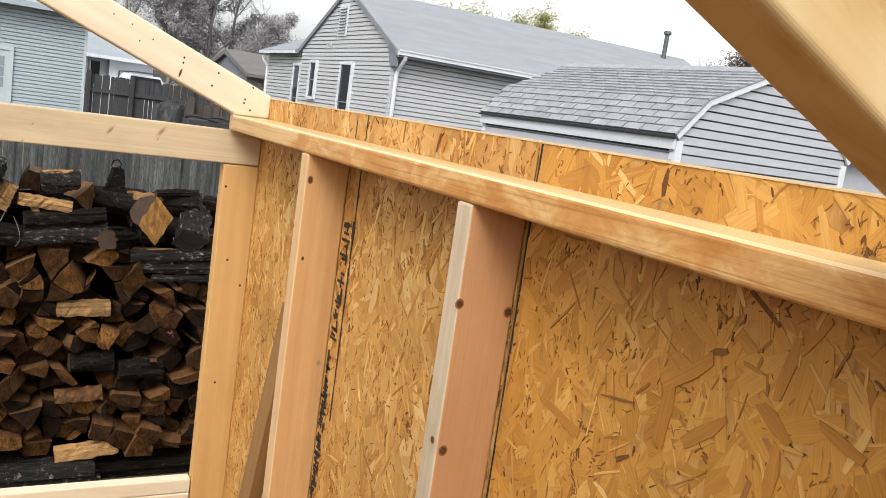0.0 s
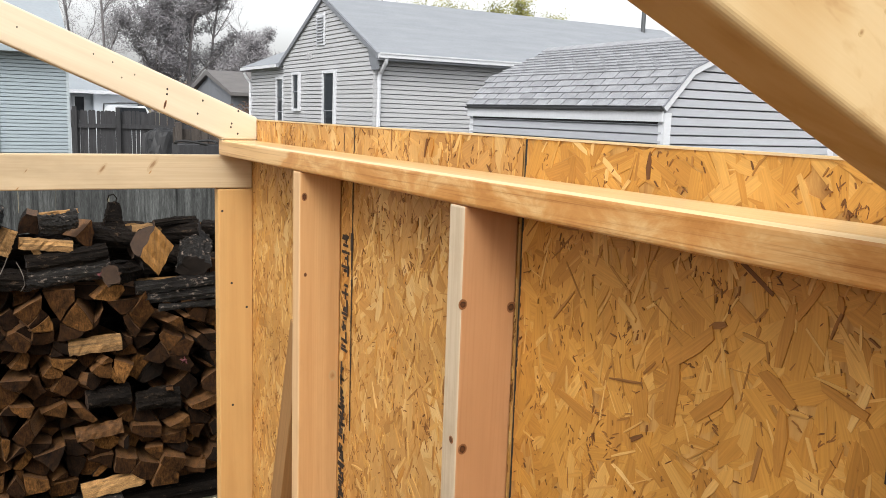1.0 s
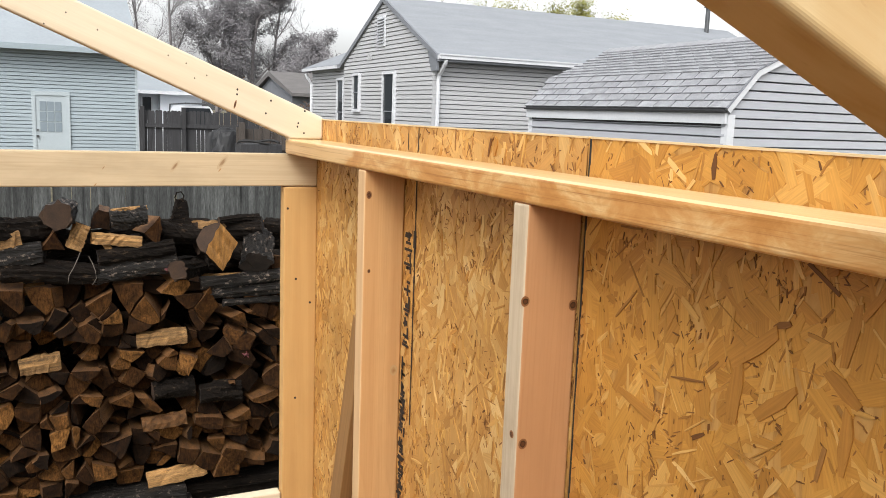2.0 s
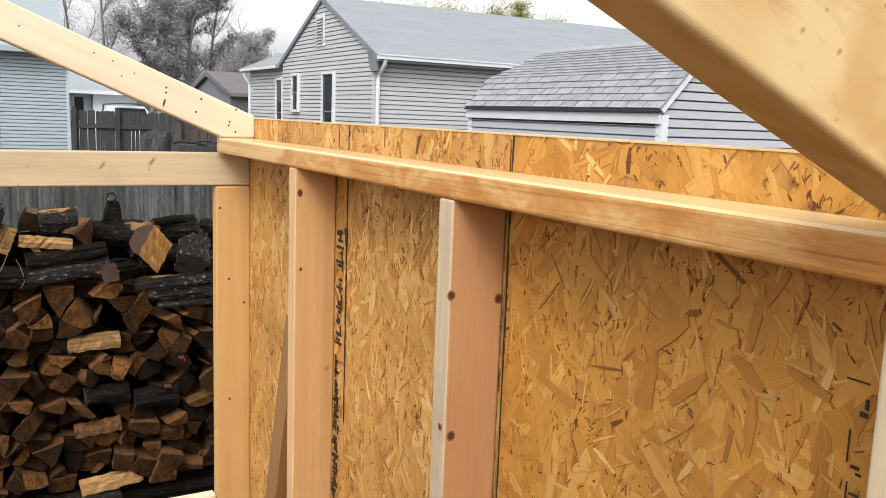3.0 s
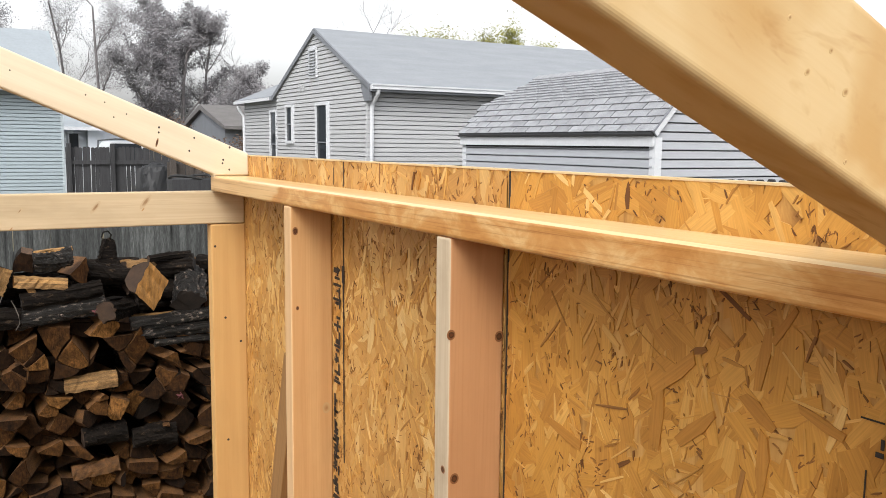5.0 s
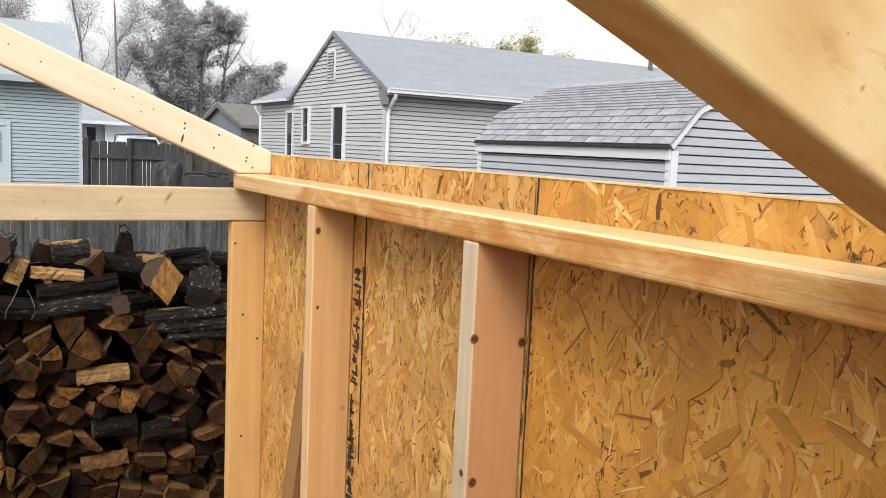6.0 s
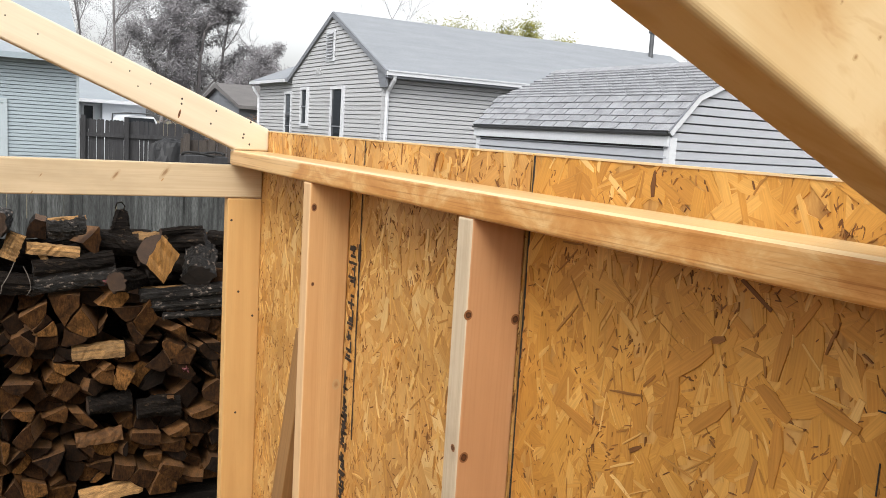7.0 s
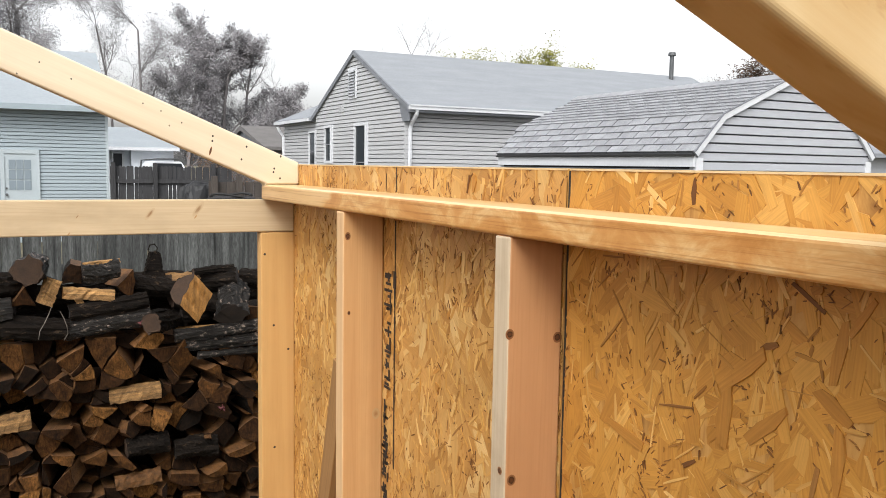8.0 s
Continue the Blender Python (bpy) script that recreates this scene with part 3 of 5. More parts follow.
def rafter(y, mat, flip=False, label="", slope=SLOPE, low=2.0035, top=2.094, width=0.038):
    run = 1.25
    prof = [(0.0, 2.0385), (0.0, top), (-run, top + slope * run), (-run, low + slope * run), (-0.0875, low + slope * 0.0875), (-0.0875, 2.0385)]
    ang = math.atan(slope)
    m = Matrix.Translation((0, y, 2.05)) @ Matrix.Rotation(-math.pi / 2 + ang, 4, "Y")
    src_bm = prism(prof, "y", y, y + width, 0.0055, 6)
    bmesh.ops.transform(src_bm, matrix=m.inverted(), verts=src_bm.verts)
    ob = part("rafter", src_bm, mat)
    ob.matrix_basis = m
    if flip:
        ob.matrix_basis = Matrix.Translation((-2.54, 2 * y + 0.038, 0)) @ Matrix.Rotation(math.pi, 4, "Z") @ m
    return tagged(ob, label or "pale pine rafter resting on the wall's top plate", "rafter", "roof rafters")


raf_far = rafter(1.160, PINE_CREAM, label="pale pine end rafter with scattered nail holes and knots")
NEAR = dict(slope=0.431, low=2.0068, top=2.1040, width=0.0455)
raf_near = rafter(-0.655, PINE_RAFTER, False, "pine rafter with smooth pale face and faint knots", **NEAR)
rafter(1.160, PINE, True)
rafter(-0.655, PINE_RAFTER, True, **NEAR)
ridge = part("ridge_board", box(-1.289, -1.251, -1.26, 1.24, 2.50, 2.63, 0.003), PINE)
tagged(ridge, "pine ridge board between the rafter tops", "beam")
for x, z in ((-0.586, 2.309), (-0.521, 2.276), (-0.632, 2.281), (-0.366, 2.228), (-0.325, 2.212), (-0.306, 2.178), (-0.277, 2.186),
             (-0.203, 2.156), (-0.204, 2.144), (-0.119, 2.132), (-0.132, 2.1), (-0.031, 2.109), (-0.048, 2.078), (-0.05, 2.069), (-0.033, 2.053)):
    x, z = (x + 0.67) * 0.982 - 0.676, (z - 2.1) * 0.982 + 2.1
    knot(raf_far, (x, 1.160, z), (0, -1, 0), 0.0018 if z > 2.16 else 0.0025, NAIL, 1.2, "nail_hole")
knot(raf_far, (-0.223, 1.160, 2.119), (0, -1, 0), 0.012, KNOT, 0.24, spin=75)
for x, z, rr in ((-0.230, 2.151, 0.0026), (-0.194, 2.179, 0.0030), (-0.244, 2.172, 0.0018), (-0.226, 2.114, 0.0016), (-0.262, 2.160, 0.0022), (-0.278, 2.186, 0.0016)):
    knot(raf_near, (x, -0.655, z), (0, -1, 0), rr * 1.25, KNOT_FACE, 0.75, spin=35)
knot(raf_near, (-0.236, -0.630, 2.1105), (-0.434, 0, -1), 0.0035, KNOT_FACE, 0.7)

# ---- the rest of the shed, plain ----
SOUTH = -1.251
tagged(part("floor", box(-2.55, 0.0, SOUTH, 1.235, 0.06, FLOOR), OSB), "strand board shed floor", "floor", kind="structure")
wall_west = tagged(part("wall_west", box(-2.552, -2.541, SOUTH, 1.238, 0.06, TOP), OSB), "strand board wall across the shed", "wall", kind="structure")
part("top_plate", box(-2.540, -2.452, SOUTH, 1.195, PLATE, PLATE + 0.038, 0.003), PINE, wall_west)
for y in (-1.23, -0.63, 0.02, 0.63):
    part("stud", box(-2.540, -2.452, y, y + 0.038, FLOOR, PLATE, 0.003), PINE, wall_west)
# assumed end wall behind the camera, added to cut skylight on the near panel
wall_south = tagged(empty("wall_south"), "unseen strand board end wall with a door opening, added to dim the near panel", "wall", kind="structure")
for x0, x1, z0 in ((-0.78, 0.011, 0.06), (-2.552, -1.62, 0.06), (-1.62, -0.78, 1.96)):
    part("strand_board_panel", box(x0, x1, SOUTH - 0.012, SOUTH - 0.001, z0, TOP), OSB, wall_south)
for x in (-0.82, -1.62):
    part("stud", box(x, x + 0.038, SOUTH, SOUTH + 0.088, FLOOR, PLATE, 0.003), PINE, wall_south)

# ---- wood pile behind the shed ----
PX0, PX1, PZ0, PZ1, PY = -1.05, 0.64, 0.17, 1.17, 3.45


def clip_cell(poly, n, c):
    out = []
    for i, p in enumerate(poly):
        q = poly[(i + 1) % len(poly)]
        dp, dq = p[0] * n[0] + p[1] * n[1] - c, q[0] * n[0] + q[1] * n[1] - c
        if dp <= 0:
            out.append(p)
        if dp * dq < 0:
            s = dp / (dp - dq)
            out.append((p[0] + s * (q[0] - p[0]), p[1] + s * (q[1] - p[1])))
    return out


def shrink(poly, gap):
    out = list(poly)
    k = len(poly)
    for i in range(k):
        p, q = poly[i], poly[(i + 1) % k]
        ex, ez = q[0] - p[0], q[1] - p[1]
        l = math.hypot(ex, ez)
        if l < 1e-6:
            continue
        n = (ez / l, -ex / l)
        out = clip_cell(out, n, n[0] * p[0] + n[1] * p[1] - gap)
        if len(out) < 3:
            return []
    return out


def log_from(poly, front, length, rr, swing=1.0):
    """A split log: its sawn end is poly in x and z about its middle, its length along y; one side may be a barked arc."""
    bm = bmesh.new()
    cx, cz = sum(p[0] for p in poly) / len(poly), sum(p[1] for p in poly) / len(poly)
    lens = [math.hypot(poly[(i + 1) % len(poly)][0] - p[0], poly[(i + 1) % len(poly)][1] - p[1]) for i, p in enumerate(poly)]
    low = [i for i, p in enumerate(poly) if (p[1] + poly[(i + 1) % len(poly)][1]) / 2 < cz + 0.008]
    arc = max(low, key=lambda i: lens[i] * rr.uniform(0.6, 1.0)) if low and rr.random() < 0.65 else -1
    pts, barked = [], []
    for i, p in enumerate(poly):
        q = poly[(i + 1) % len(poly)]
        cuts = 4 if i == arc else (2 if lens[i] > 0.04 else 1)
        nx, nz = (q[1] - p[1]) / (lens[i] + 1e-6), -(q[0] - p[0]) / (lens[i] + 1e-6)
        if nx * ((p[0] + q[0]) / 2 - cx) + nz * ((p[1] + q[1]) / 2 - cz) < 0:
            nx, nz = -nx, -nz
        swell = 0.08 * lens[i] if i == arc else rr.uniform(-0.07, 0.05) * lens[i]
        for k in range(cuts):
            f = k / cuts
            h = 4 * f * (1 - f) * swell + (rr.uniform(-.003, .003) if k else 0)
            pts.append((p[0] + f * (q[0] - p[0]) - cx + nx * h, p[1] + f * (q[1] - p[1]) - cz + nz * h))
            barked.append(i == arc)
    rings = []
    slant, dish = rr.uniform(-0.22, 0.22), rr.uniform(-0.25, 0.25)
    for y, s in ((0.0, 0.95), (0.005, 1.0), (length * 0.5, rr.uniform(0.93, 1.02)), (length, rr.uniform(0.85, 1.0))):
        rings.append([bm.verts.new((x * s + rr.uniform(-.002, .002), y + (slant * x + dish * z if y < 0.01 else 0) + rr.uniform(-.003, .003), z * s)) for x, z in pts])
    heart = bm.verts.new((rr.uniform(-.01, .01), rr.uniform(-.002, .002), rr.uniform(-.01, .01)))
    n = len(pts)
    for i in range(n):
        bm.faces.new((rings[0][i], rings[0][(i + 1) % n], heart)).material_index = 0
    for a, b in zip(rings, rings[1:]):
        for i in range(n):
            bm.faces.new((a[i], b[i], b[(i + 1) % n], a[(i + 1) % n])).material_index = 0 if a is rings[0] else (2 if barked[i] else 1)
    bm.faces.new(rings[-1][::-1])
    bmesh.ops.recalc_face_normals(bm, faces=bm.faces[:])
    ob = part("firewood_log", bm, [END, SPLIT, BARK])
    ob.matrix_basis = pose(cx, front, cz, rr.uniform(-8, 4) * swing, rr.uniform(-5, 5) * swing, rr.gauss(0, 8) * swing)
    return tagged(ob, "split firewood log with weathered brown sawn end in the stack", "firewood", "stacked firewood")


# logs lying across the stack: middle x and z, length, height, roll, tilt, what they look like
ACROSS = ((-0.118, 0.945, 0.245, 0.075, 3, "fresh"), (-0.062, 0.665, 0.205, 0.10, 2, "bark"), (0.178, 0.622, 0.215, 0.095, 1, "bark"),
          (-0.050, 0.205, 0.30, 0.075, 8, "fresh"), (0.31, 1.225, 0.46, 0.065, 5, "lichen"), (0.335, 1.165, 0.43, 0.060, 2, "lichen"), (0.37, 1.105, 0.36, 0.035, 0, "lichen"),
          (-0.235, 1.305, 0.40, 0.095, 7, "lichen"), (-0.23, 1.385, 0.36, 0.08, 7, "bark"), (-0.62, 1.30, 0.42, 0.10, -4, "bark"), (-0.85, 1.38, 0.4, 0.1, 5, "lichen"),
          (-0.68, 0.86, 0.18, 0.08, 6, "fresh"), (-0.11, 0.50, 0.22, 0.065, 5, "split"),
          # the thin fresh strip at z 1.602 stands for the lichen log's lit top
          (-0.32, 1.452, 0.235, 0.055, -7, "fresh"), (-0.262, 1.560, 0.17, 0.085, 5, "lichen"), (-0.262, 1.602, 0.17, 0.020, 5, "fresh"), (-0.495, 1.475, 0.125, 0.075, 68, "fresh"),
          (-0.36, 1.415, 0.10, 0.03, -60, "fresh"), (-0.82, 1.46, 0.16, 0.07, 12, "fresh"))
cells = []
rr = random.Random(42)
seeds = []
z = PZ0 + 0.04
row = 0
while z < PZ1 + 0.02:
    x = PX0 + rr.uniform(0, 0.1)
    while x < PX1:
        px, pz = x + rr.uniform(-.036, .036), z + rr.uniform(-.024, .024)
        if not any(abs(px - ax) < al / 2 - 0.005 and abs(pz - az) < ah / 2 + 0.022 for ax, az, al, ah, *_ in ACROSS):
            seeds.append((px, pz))
        x += rr.uniform(0.095, 0.165)
    z += 0.067
    row += 1
walls = [(ax, az, al, ah) for ax, az, al, ah, *_ in ACROSS if az < 1.15]
ghost = [(ax + s * al, az) for ax, az, al, ah in walls for s in (-0.36, -0.12, 0.12, 0.36)]
for i, (sx, sz) in enumerate(seeds):
    poly = [(PX0 - .05, PZ0), (PX1 + .05, PZ0), (PX1 + .05, PZ1 + .06), (PX0 - .05, PZ1 + .06)]
    for ox, oz in seeds + ghost:
        if (ox, oz) != (sx, sz) and abs(ox - sx) < 0.35 and abs(oz - sz) < 0.35:
            n = (ox - sx, oz - sz)
            poly = clip_cell(poly, n, ((ox * ox + oz * oz) - (sx * sx + sz * sz)) / 2)
    pieces = [poly]
    w = max(p[0] for p in poly) - min(p[0] for p in poly)
    if rr.random() < 0.28 or w > 0.165:
        a = rr.choice((0.15, 1.4, 0.8, 2.3)) + rr.uniform(-0.3, 0.3)
        n = (math.cos(a), math.sin(a))
        cx, cz = sum(p[0] for p in poly) / len(poly), sum(p[1] for p in poly) / len(poly)
        c = n[0] * cx + n[1] * cz + rr.uniform(-0.022, 0.022)
        pieces = [clip_cell(poly, n, c), clip_cell(poly, (-n[0], -n[1]), -c)]
    for pc in pieces:
        if len(pc) < 3:
            continue
        # a cell with many corners loses some, so that wedges and quarters outnumber rounds
        while len(pc) > 4 and rr.random() < 0.7:
            k = rr.randrange(len(pc))
            pc = pc[:k] + pc[k + 1:]
        pc = shrink(pc, rr.uniform(0.0, 0.004))
        if len(pc) >= 3:
            log_from(pc, PY + rr.uniform(-0.09, 0.09), rr.uniform(0.34, 0.44), rr)


# an added backing row, which blocks light so that the gaps stay dark
back = bmesh.new()
qb = random.Random(8)
z = 0.06
while z < 1.24:
    x = PX0 - 0.05
    while x < PX1 + 0.1:
        w = qb.uniform(0.09, 0.15)
        y0 = PY + 0.47 + qb.uniform(-.04, .04)
        bmesh.ops.create_cone(back, cap_ends=True, segments=7, radius1=w * 0.58, radius2=w * 0.55, depth=0.38,
                              matrix=Matrix.Translation((x + w / 2, y0 + 0.19, z + 0.04)) @ pose(0, 0, 0, 90, 0, 0) @ pose(0, 0, 0, 0, 0, qb.uniform(0, 50)))
        x += w
    z += 0.085
tagged(part("firewood_back_row", back, BARK), "added dark backing row that blocks light behind the stacked firewood", "firewood", kind="stuff")


def round_log(length, r0, mat, seed, wedge=None, seg=24):
    """A log along local x with knobbly bark; wedge: keeps only a split share of the round."""
    q = random.Random(seed)
    bm = bmesh.new()
    rings = []
    n = 20
    bumps = [q.uniform(0.84, 1.10) for _ in range(seg)]
    bend = q.uniform(-0.12, 0.12) * r0
    for i in range(n):
        x = -length / 2 + length * i / (n - 1)
        ring = []
        for k in range(seg):
            a = 2 * math.pi * k / seg
            lump = noise.noise(Vector((x * 9 + seed * 3.1, math.cos(a) * 1.6, math.sin(a) * 1.6)))
            rad = r0 * bumps[k] * (1 + 0.24 * lump) * q.uniform(0.90, 1.08)
            y, zz = rad * math.cos(a), rad * math.sin(a) + bend * math.cos(5 * x / length)
            if wedge is not None:
                y, zz = max(y, wedge[0] * r0 * q.uniform(0.93, 1.05)), max(zz, wedge[1] * r0 * q.uniform(0.93, 1.05))
            ring.append(bm.verts.new((x + q.uniform(-.004, .004), y, zz)))
        rings.append(ring)
    for a, b in zip(rings, rings[1:]):
        for k in range(seg):
            f = bm.faces.new((a[k], a[(k + 1) % seg], b[(k + 1) % seg], b[k]))
            mid = 0.5 * (a[k].co + a[(k + 1) % seg].co)
            f.material_index = 2 if wedge is not None and (mid.y < wedge[0] * r0 + 0.012 or mid.z < wedge[1] * r0 + 0.012) else 1
            f.smooth = False
    for ring in (rings[0][::-1], rings[-1]):
        bm.faces.new(ring).material_index = 0
    bmesh.ops.recalc_face_normals(bm, faces=bm.faces[:])
    return part("firewood_log", bm, [END_GREY if seed % 2 else END_DARK, mat, SPLIT_FRESH])


for k, (ax, az, al, ah, tilt, kind) in enumerate(ACROSS):
    if kind in ("fresh", "split"):
        bm = bmesh.new()
        q = random.Random(k)
        prof = [(-ah * .5, -ah * .5), (-ah * .56, 0.0), (-ah * .45, ah * .42), (0.0, ah * .52), (ah * .5, ah * .2)]
        rings = []
        for i in range(12):
            x = -al / 2 + al * i / 11
            rings.append([bm.verts.new((x + q.uniform(-.003, .003), u + q.uniform(-.006, .006), v + q.uniform(-.06, .06) * ah)) for u, v in prof])
        for a, b in zip(rings, rings[1:]):
            for j in range(5):
                bm.faces.new((a[j], a[(j + 1) % 5], b[(j + 1) % 5], b[j])).material_index = 1
        bm.faces.new(rings[0][::-1])
        bm.faces.new(rings[-1])
        bmesh.ops.recalc_face_normals(bm, faces=bm.faces[:])
        ob = part("firewood_log", bm, [END, SPLIT_FRESH if kind == "fresh" else SPLIT])
        lab = "pale split firewood log lying across the stack"
    else:
        ob = round_log(al, ah * 0.52, BARK_GREY if kind == "lichen" else BARK, 60 + k)
        lab = "dark barked firewood log lying across the stack"
    ob.matrix_basis = pose(ax, PY - 0.01, az, 0, -tilt, rr.uniform(-4, 4))
    tagged(ob, lab, "firewood", "stacked firewood")

# loose logs on top of the stack: x, y, z, length, radius, turns, bark, wedge, label
LOOSE = ((0.385, 3.50, 1.37, 0.24, 0.075, (0, -30, 75), BARK_GREY, None, "grey barked log on top"),
         (0.03, 3.47, 1.285, 0.34, 0.050, (0, 6, 62), BARK, None, "small dark round log"),
         (0.02, 3.55, 1.46, 0.34, 0.05, (0, 8, 5), BARK, None, "dark barked log"),
         (-0.56, 3.52, 1.575, 0.36, 0.068, (0, 3, 84), BARK_GREY, None, "round dark log"),
         (-0.74, 3.50, 1.50, 0.40, 0.06, (0, 2, 30), BARK, None, "dark barked log"),
         (-1.02, 3.50, 1.50, 0.40, 0.07, (0, 2, 60), BARK_GREY, None, "grey barked log"),
         (0.20, 3.80, 1.33, 0.40, 0.06, (0, 2, 80), BARK, None, "dark round log"),
         (-0.10, 3.62, 1.40, 0.42, 0.06, (0, 2, 40), BARK, None, "dark round log"),
         (-0.45, 3.62, 1.42, 0.42, 0.07, (0, 2, 20), BARK, None, "dark round log"),
         (0.30, 3.55, 1.53, 0.22, 0.018, (0, -3, 8), BARK, None, "thin dark stick"),
         (0.62, 3.52, 1.24, 0.40, 0.07, (0, 2, 84), BARK, None, "dark round log"))
# split wedges seen end-on near the top: corners in x and z
for poly in ([(-0.19, 1.478), (-0.112, 1.418), (-0.105, 1.50), (-0.116, 1.563)], [(-0.124, 1.174), (-0.02, 1.140), (0.045, 1.214), (-0.036, 1.259)],
             [(0.44, 1.25), (0.55, 1.25), (0.53, 1.33), (0.46, 1.34)], [(-0.44, 1.505), (-0.35, 1.50), (-0.345, 1.585), (-0.40, 1.60)],
             [(-0.66, 1.40), (-0.55, 1.41), (-0.60, 1.50)]):
    log_from(poly, 3.44, 0.34, rr)
# the big half log with a bright split face
ax, wd = Vector((0.118, 0.12, -0.135)), Vector((-0.094, -0.06, -0.160))
nrm = ax.cross(wd).normalized()
if nrm.y > 0:
    nrm = -nrm
half = bmesh.new()
qh = random.Random(3)
rings = []
for i in range(9):
    ring = []
    flat = 7
    for k in range(flat + 1):
        p = ax * (i / 8) + wd * (k / flat) + nrm * (qh.uniform(-.004, .004) + 0.004 * math.sin(k * 2.2))
        ring.append(half.verts.new(p))
    for k in range(1, 8):
        a = math.pi * k / 8
        p = ax * (i / 8) + wd * (0.5 + 0.5 * math.cos(a)) - nrm * (0.098 * math.sin(a) * qh.uniform(0.92, 1.06))
        ring.append(half.verts.new(p))
    rings.append(ring)
for a, c in zip(rings, rings[1:]):
    for k in range(len(a)):
        n = (k + 1) % len(a)
        half.faces.new((a[k], a[n], c[n], c[k])).material_index = 2 if k < 7 else 1
half.faces.new(rings[0][::-1])
half.faces.new(rings[-1])
bmesh.ops.recalc_face_normals(half, faces=half.faces[:])
tagged(part("firewood_log", half, [END_GREY, BARK, SPLIT_BRIGHT], None, "", Matrix.Translation((0.146, 3.25, 1.548)) @ Matrix.Diagonal((0.9, 0.9, 0.86, 1))),
       "big half log with a bright orange split face", "firewood", "stacked firewood")
fill = random.Random(77)
BEHIND = tuple((fill.uniform(-1.2, 0.7), fill.uniform(3.60, 3.78), 1.20 + 0.085 * (k // 7) + fill.uniform(-.01, .01), fill.uniform(0.3, 0.45), fill.uniform(0.045, 0.06),
                (fill.uniform(0, 360), fill.uniform(-8, 8), fill.uniform(-25, 25)), BARK, None if k % 3 else (-0.4, -0.5), "dark barked log") for k in range(26))
for k, (x, y, z, L, rad, turn, mat, wedge, lab) in enumerate(LOOSE + BEHIND):
    ob = round_log(L, rad, mat, 100 + k, wedge)
    ob.matrix_basis = pose(x, y, z, *turn)
    tagged(ob, lab + " in the wood stack", "firewood", "stacked firewood")
# a torn slab of bark standing on the stack, with a curled strip at its top
slab = prism([(-0.075, 0.0), (0.072, -0.01), (0.050, 0.06), (0.040, 0.125), (0.022, 0.150), (-0.022, 0.145), (-0.040, 0.085), (-0.052, 0.04)], "y", -0.018, 0.018, 0.006, 1)
qs = random.Random(12)
bmesh.ops.subdivide_edges(slab, edges=slab.edges[:], cuts=2, use_grid_fill=True)
for v in slab.verts:
    v.co += Vector((qs.uniform(-.005, .005), 0.012 * math.sin(v.co.x * 40) + qs.uniform(-.005, .005), qs.uniform(-.005, .005)))
slab_ob = part("bark_slab", slab, BARK, None, "", pose(0.000, 3.58, 1.485, -6, 3, 12))
tagged(slab_ob, "torn dark bark slab standing on top of the wood stack", "bark")
part("curled_strip", tube([(0.014, 0, 0.138), (0.024, 0.004, 0.166), (0.008, 0.006, 0.186), (-0.016, 0.004, 0.180), (-0.026, 0, 0.155), (-0.020, 0, 0.135)], [0.004] * 6, 6), BARK, slab_ob)
# thin grey vine stems hanging over the front
for run in (((-0.488, 1.405), (-0.500, 1.372), (-0.520, 1.330), (-0.540, 1.295), (-0.546, 1.255)), ((-0.452, 1.385), (-0.436, 1.350), (-0.424, 1.312), (-0.420, 1.275), (-0.438, 1.242))):
    stem = tube([(x, 3.384 + 0.004 * math.sin(k * 2.0), z) for k, (x, z) in enumerate(run)], [0.0016, 0.0022, 0.0022, 0.0020, 0.0012], 6)
    tagged(part("vine_stem", stem, VINE), "thin dry grey vine stem hanging over the logs", "vine", "dry vines")
# bearers under the stack
for k, (x0, x1, z0, z1, y0) in enumerate(((-1.4, -0.012, 0.085, 0.150, 3.36), (-1.4, 0.02, 0.004, 0.075, 3.38), (0.0, 0.9, 0.06, 0.11, 3.46), (-0.3, 0.9, 0.003, 0.05, 3.50))):
    bm = box(x0, x1, y0, y0 + 0.4, z0, z1, 0.006)
    tagged(part("timber_bearer", bm, BARK_GREY if k < 2 else BARK), "dark weathered timber under the wood stack", "timber")
# a dry red leaf caught in the stack
for x, z in ((-0.085, 1.30), (0.30, 0.83)):
    bm = bmesh.new()
    ring = []
    for k in range(10):
        a = 2 * math.pi * k / 10
        ring.append(bm.verts.new(((0.026 if k % 2 else 0.011) * math.cos(a), 0.006 * math.sin(3 * a), (0.024 if k % 2 else 0.009) * math.sin(a))))
    f = bm.faces.new(ring)
    ext = bmesh.ops.extrude_face_region(bm, geom=[f])
    bmesh.ops.translate(bm, vec=(0, 0.001, 0), verts=[v for v in ext["geom"] if isinstance(v, bmesh.types.BMVert)])
    tagged(part("dry_leaf", bm, STEM_RED, None, "", pose(x, 3.375, z, 10, 20, 0)), "dry red leaf caught among the logs", "leaf", "dry leaves")


# ---- fences ----
def picket_mesh(w, h, t, mat, top="flat"):
    prof = [(-w / 2, 0), (w / 2, 0), (w / 2, h - w * 0.3), (w * 0.25, h), (-w * 0.25, h), (-w / 2, h - w * 0.3)] if top == "ear" else \
           [(-w / 2, 0), (w / 2, 0), (w / 2, h), (-w / 2, h)]
    return mesh_of("picket", prism(prof, "y", -t / 2, t / 2), mat)


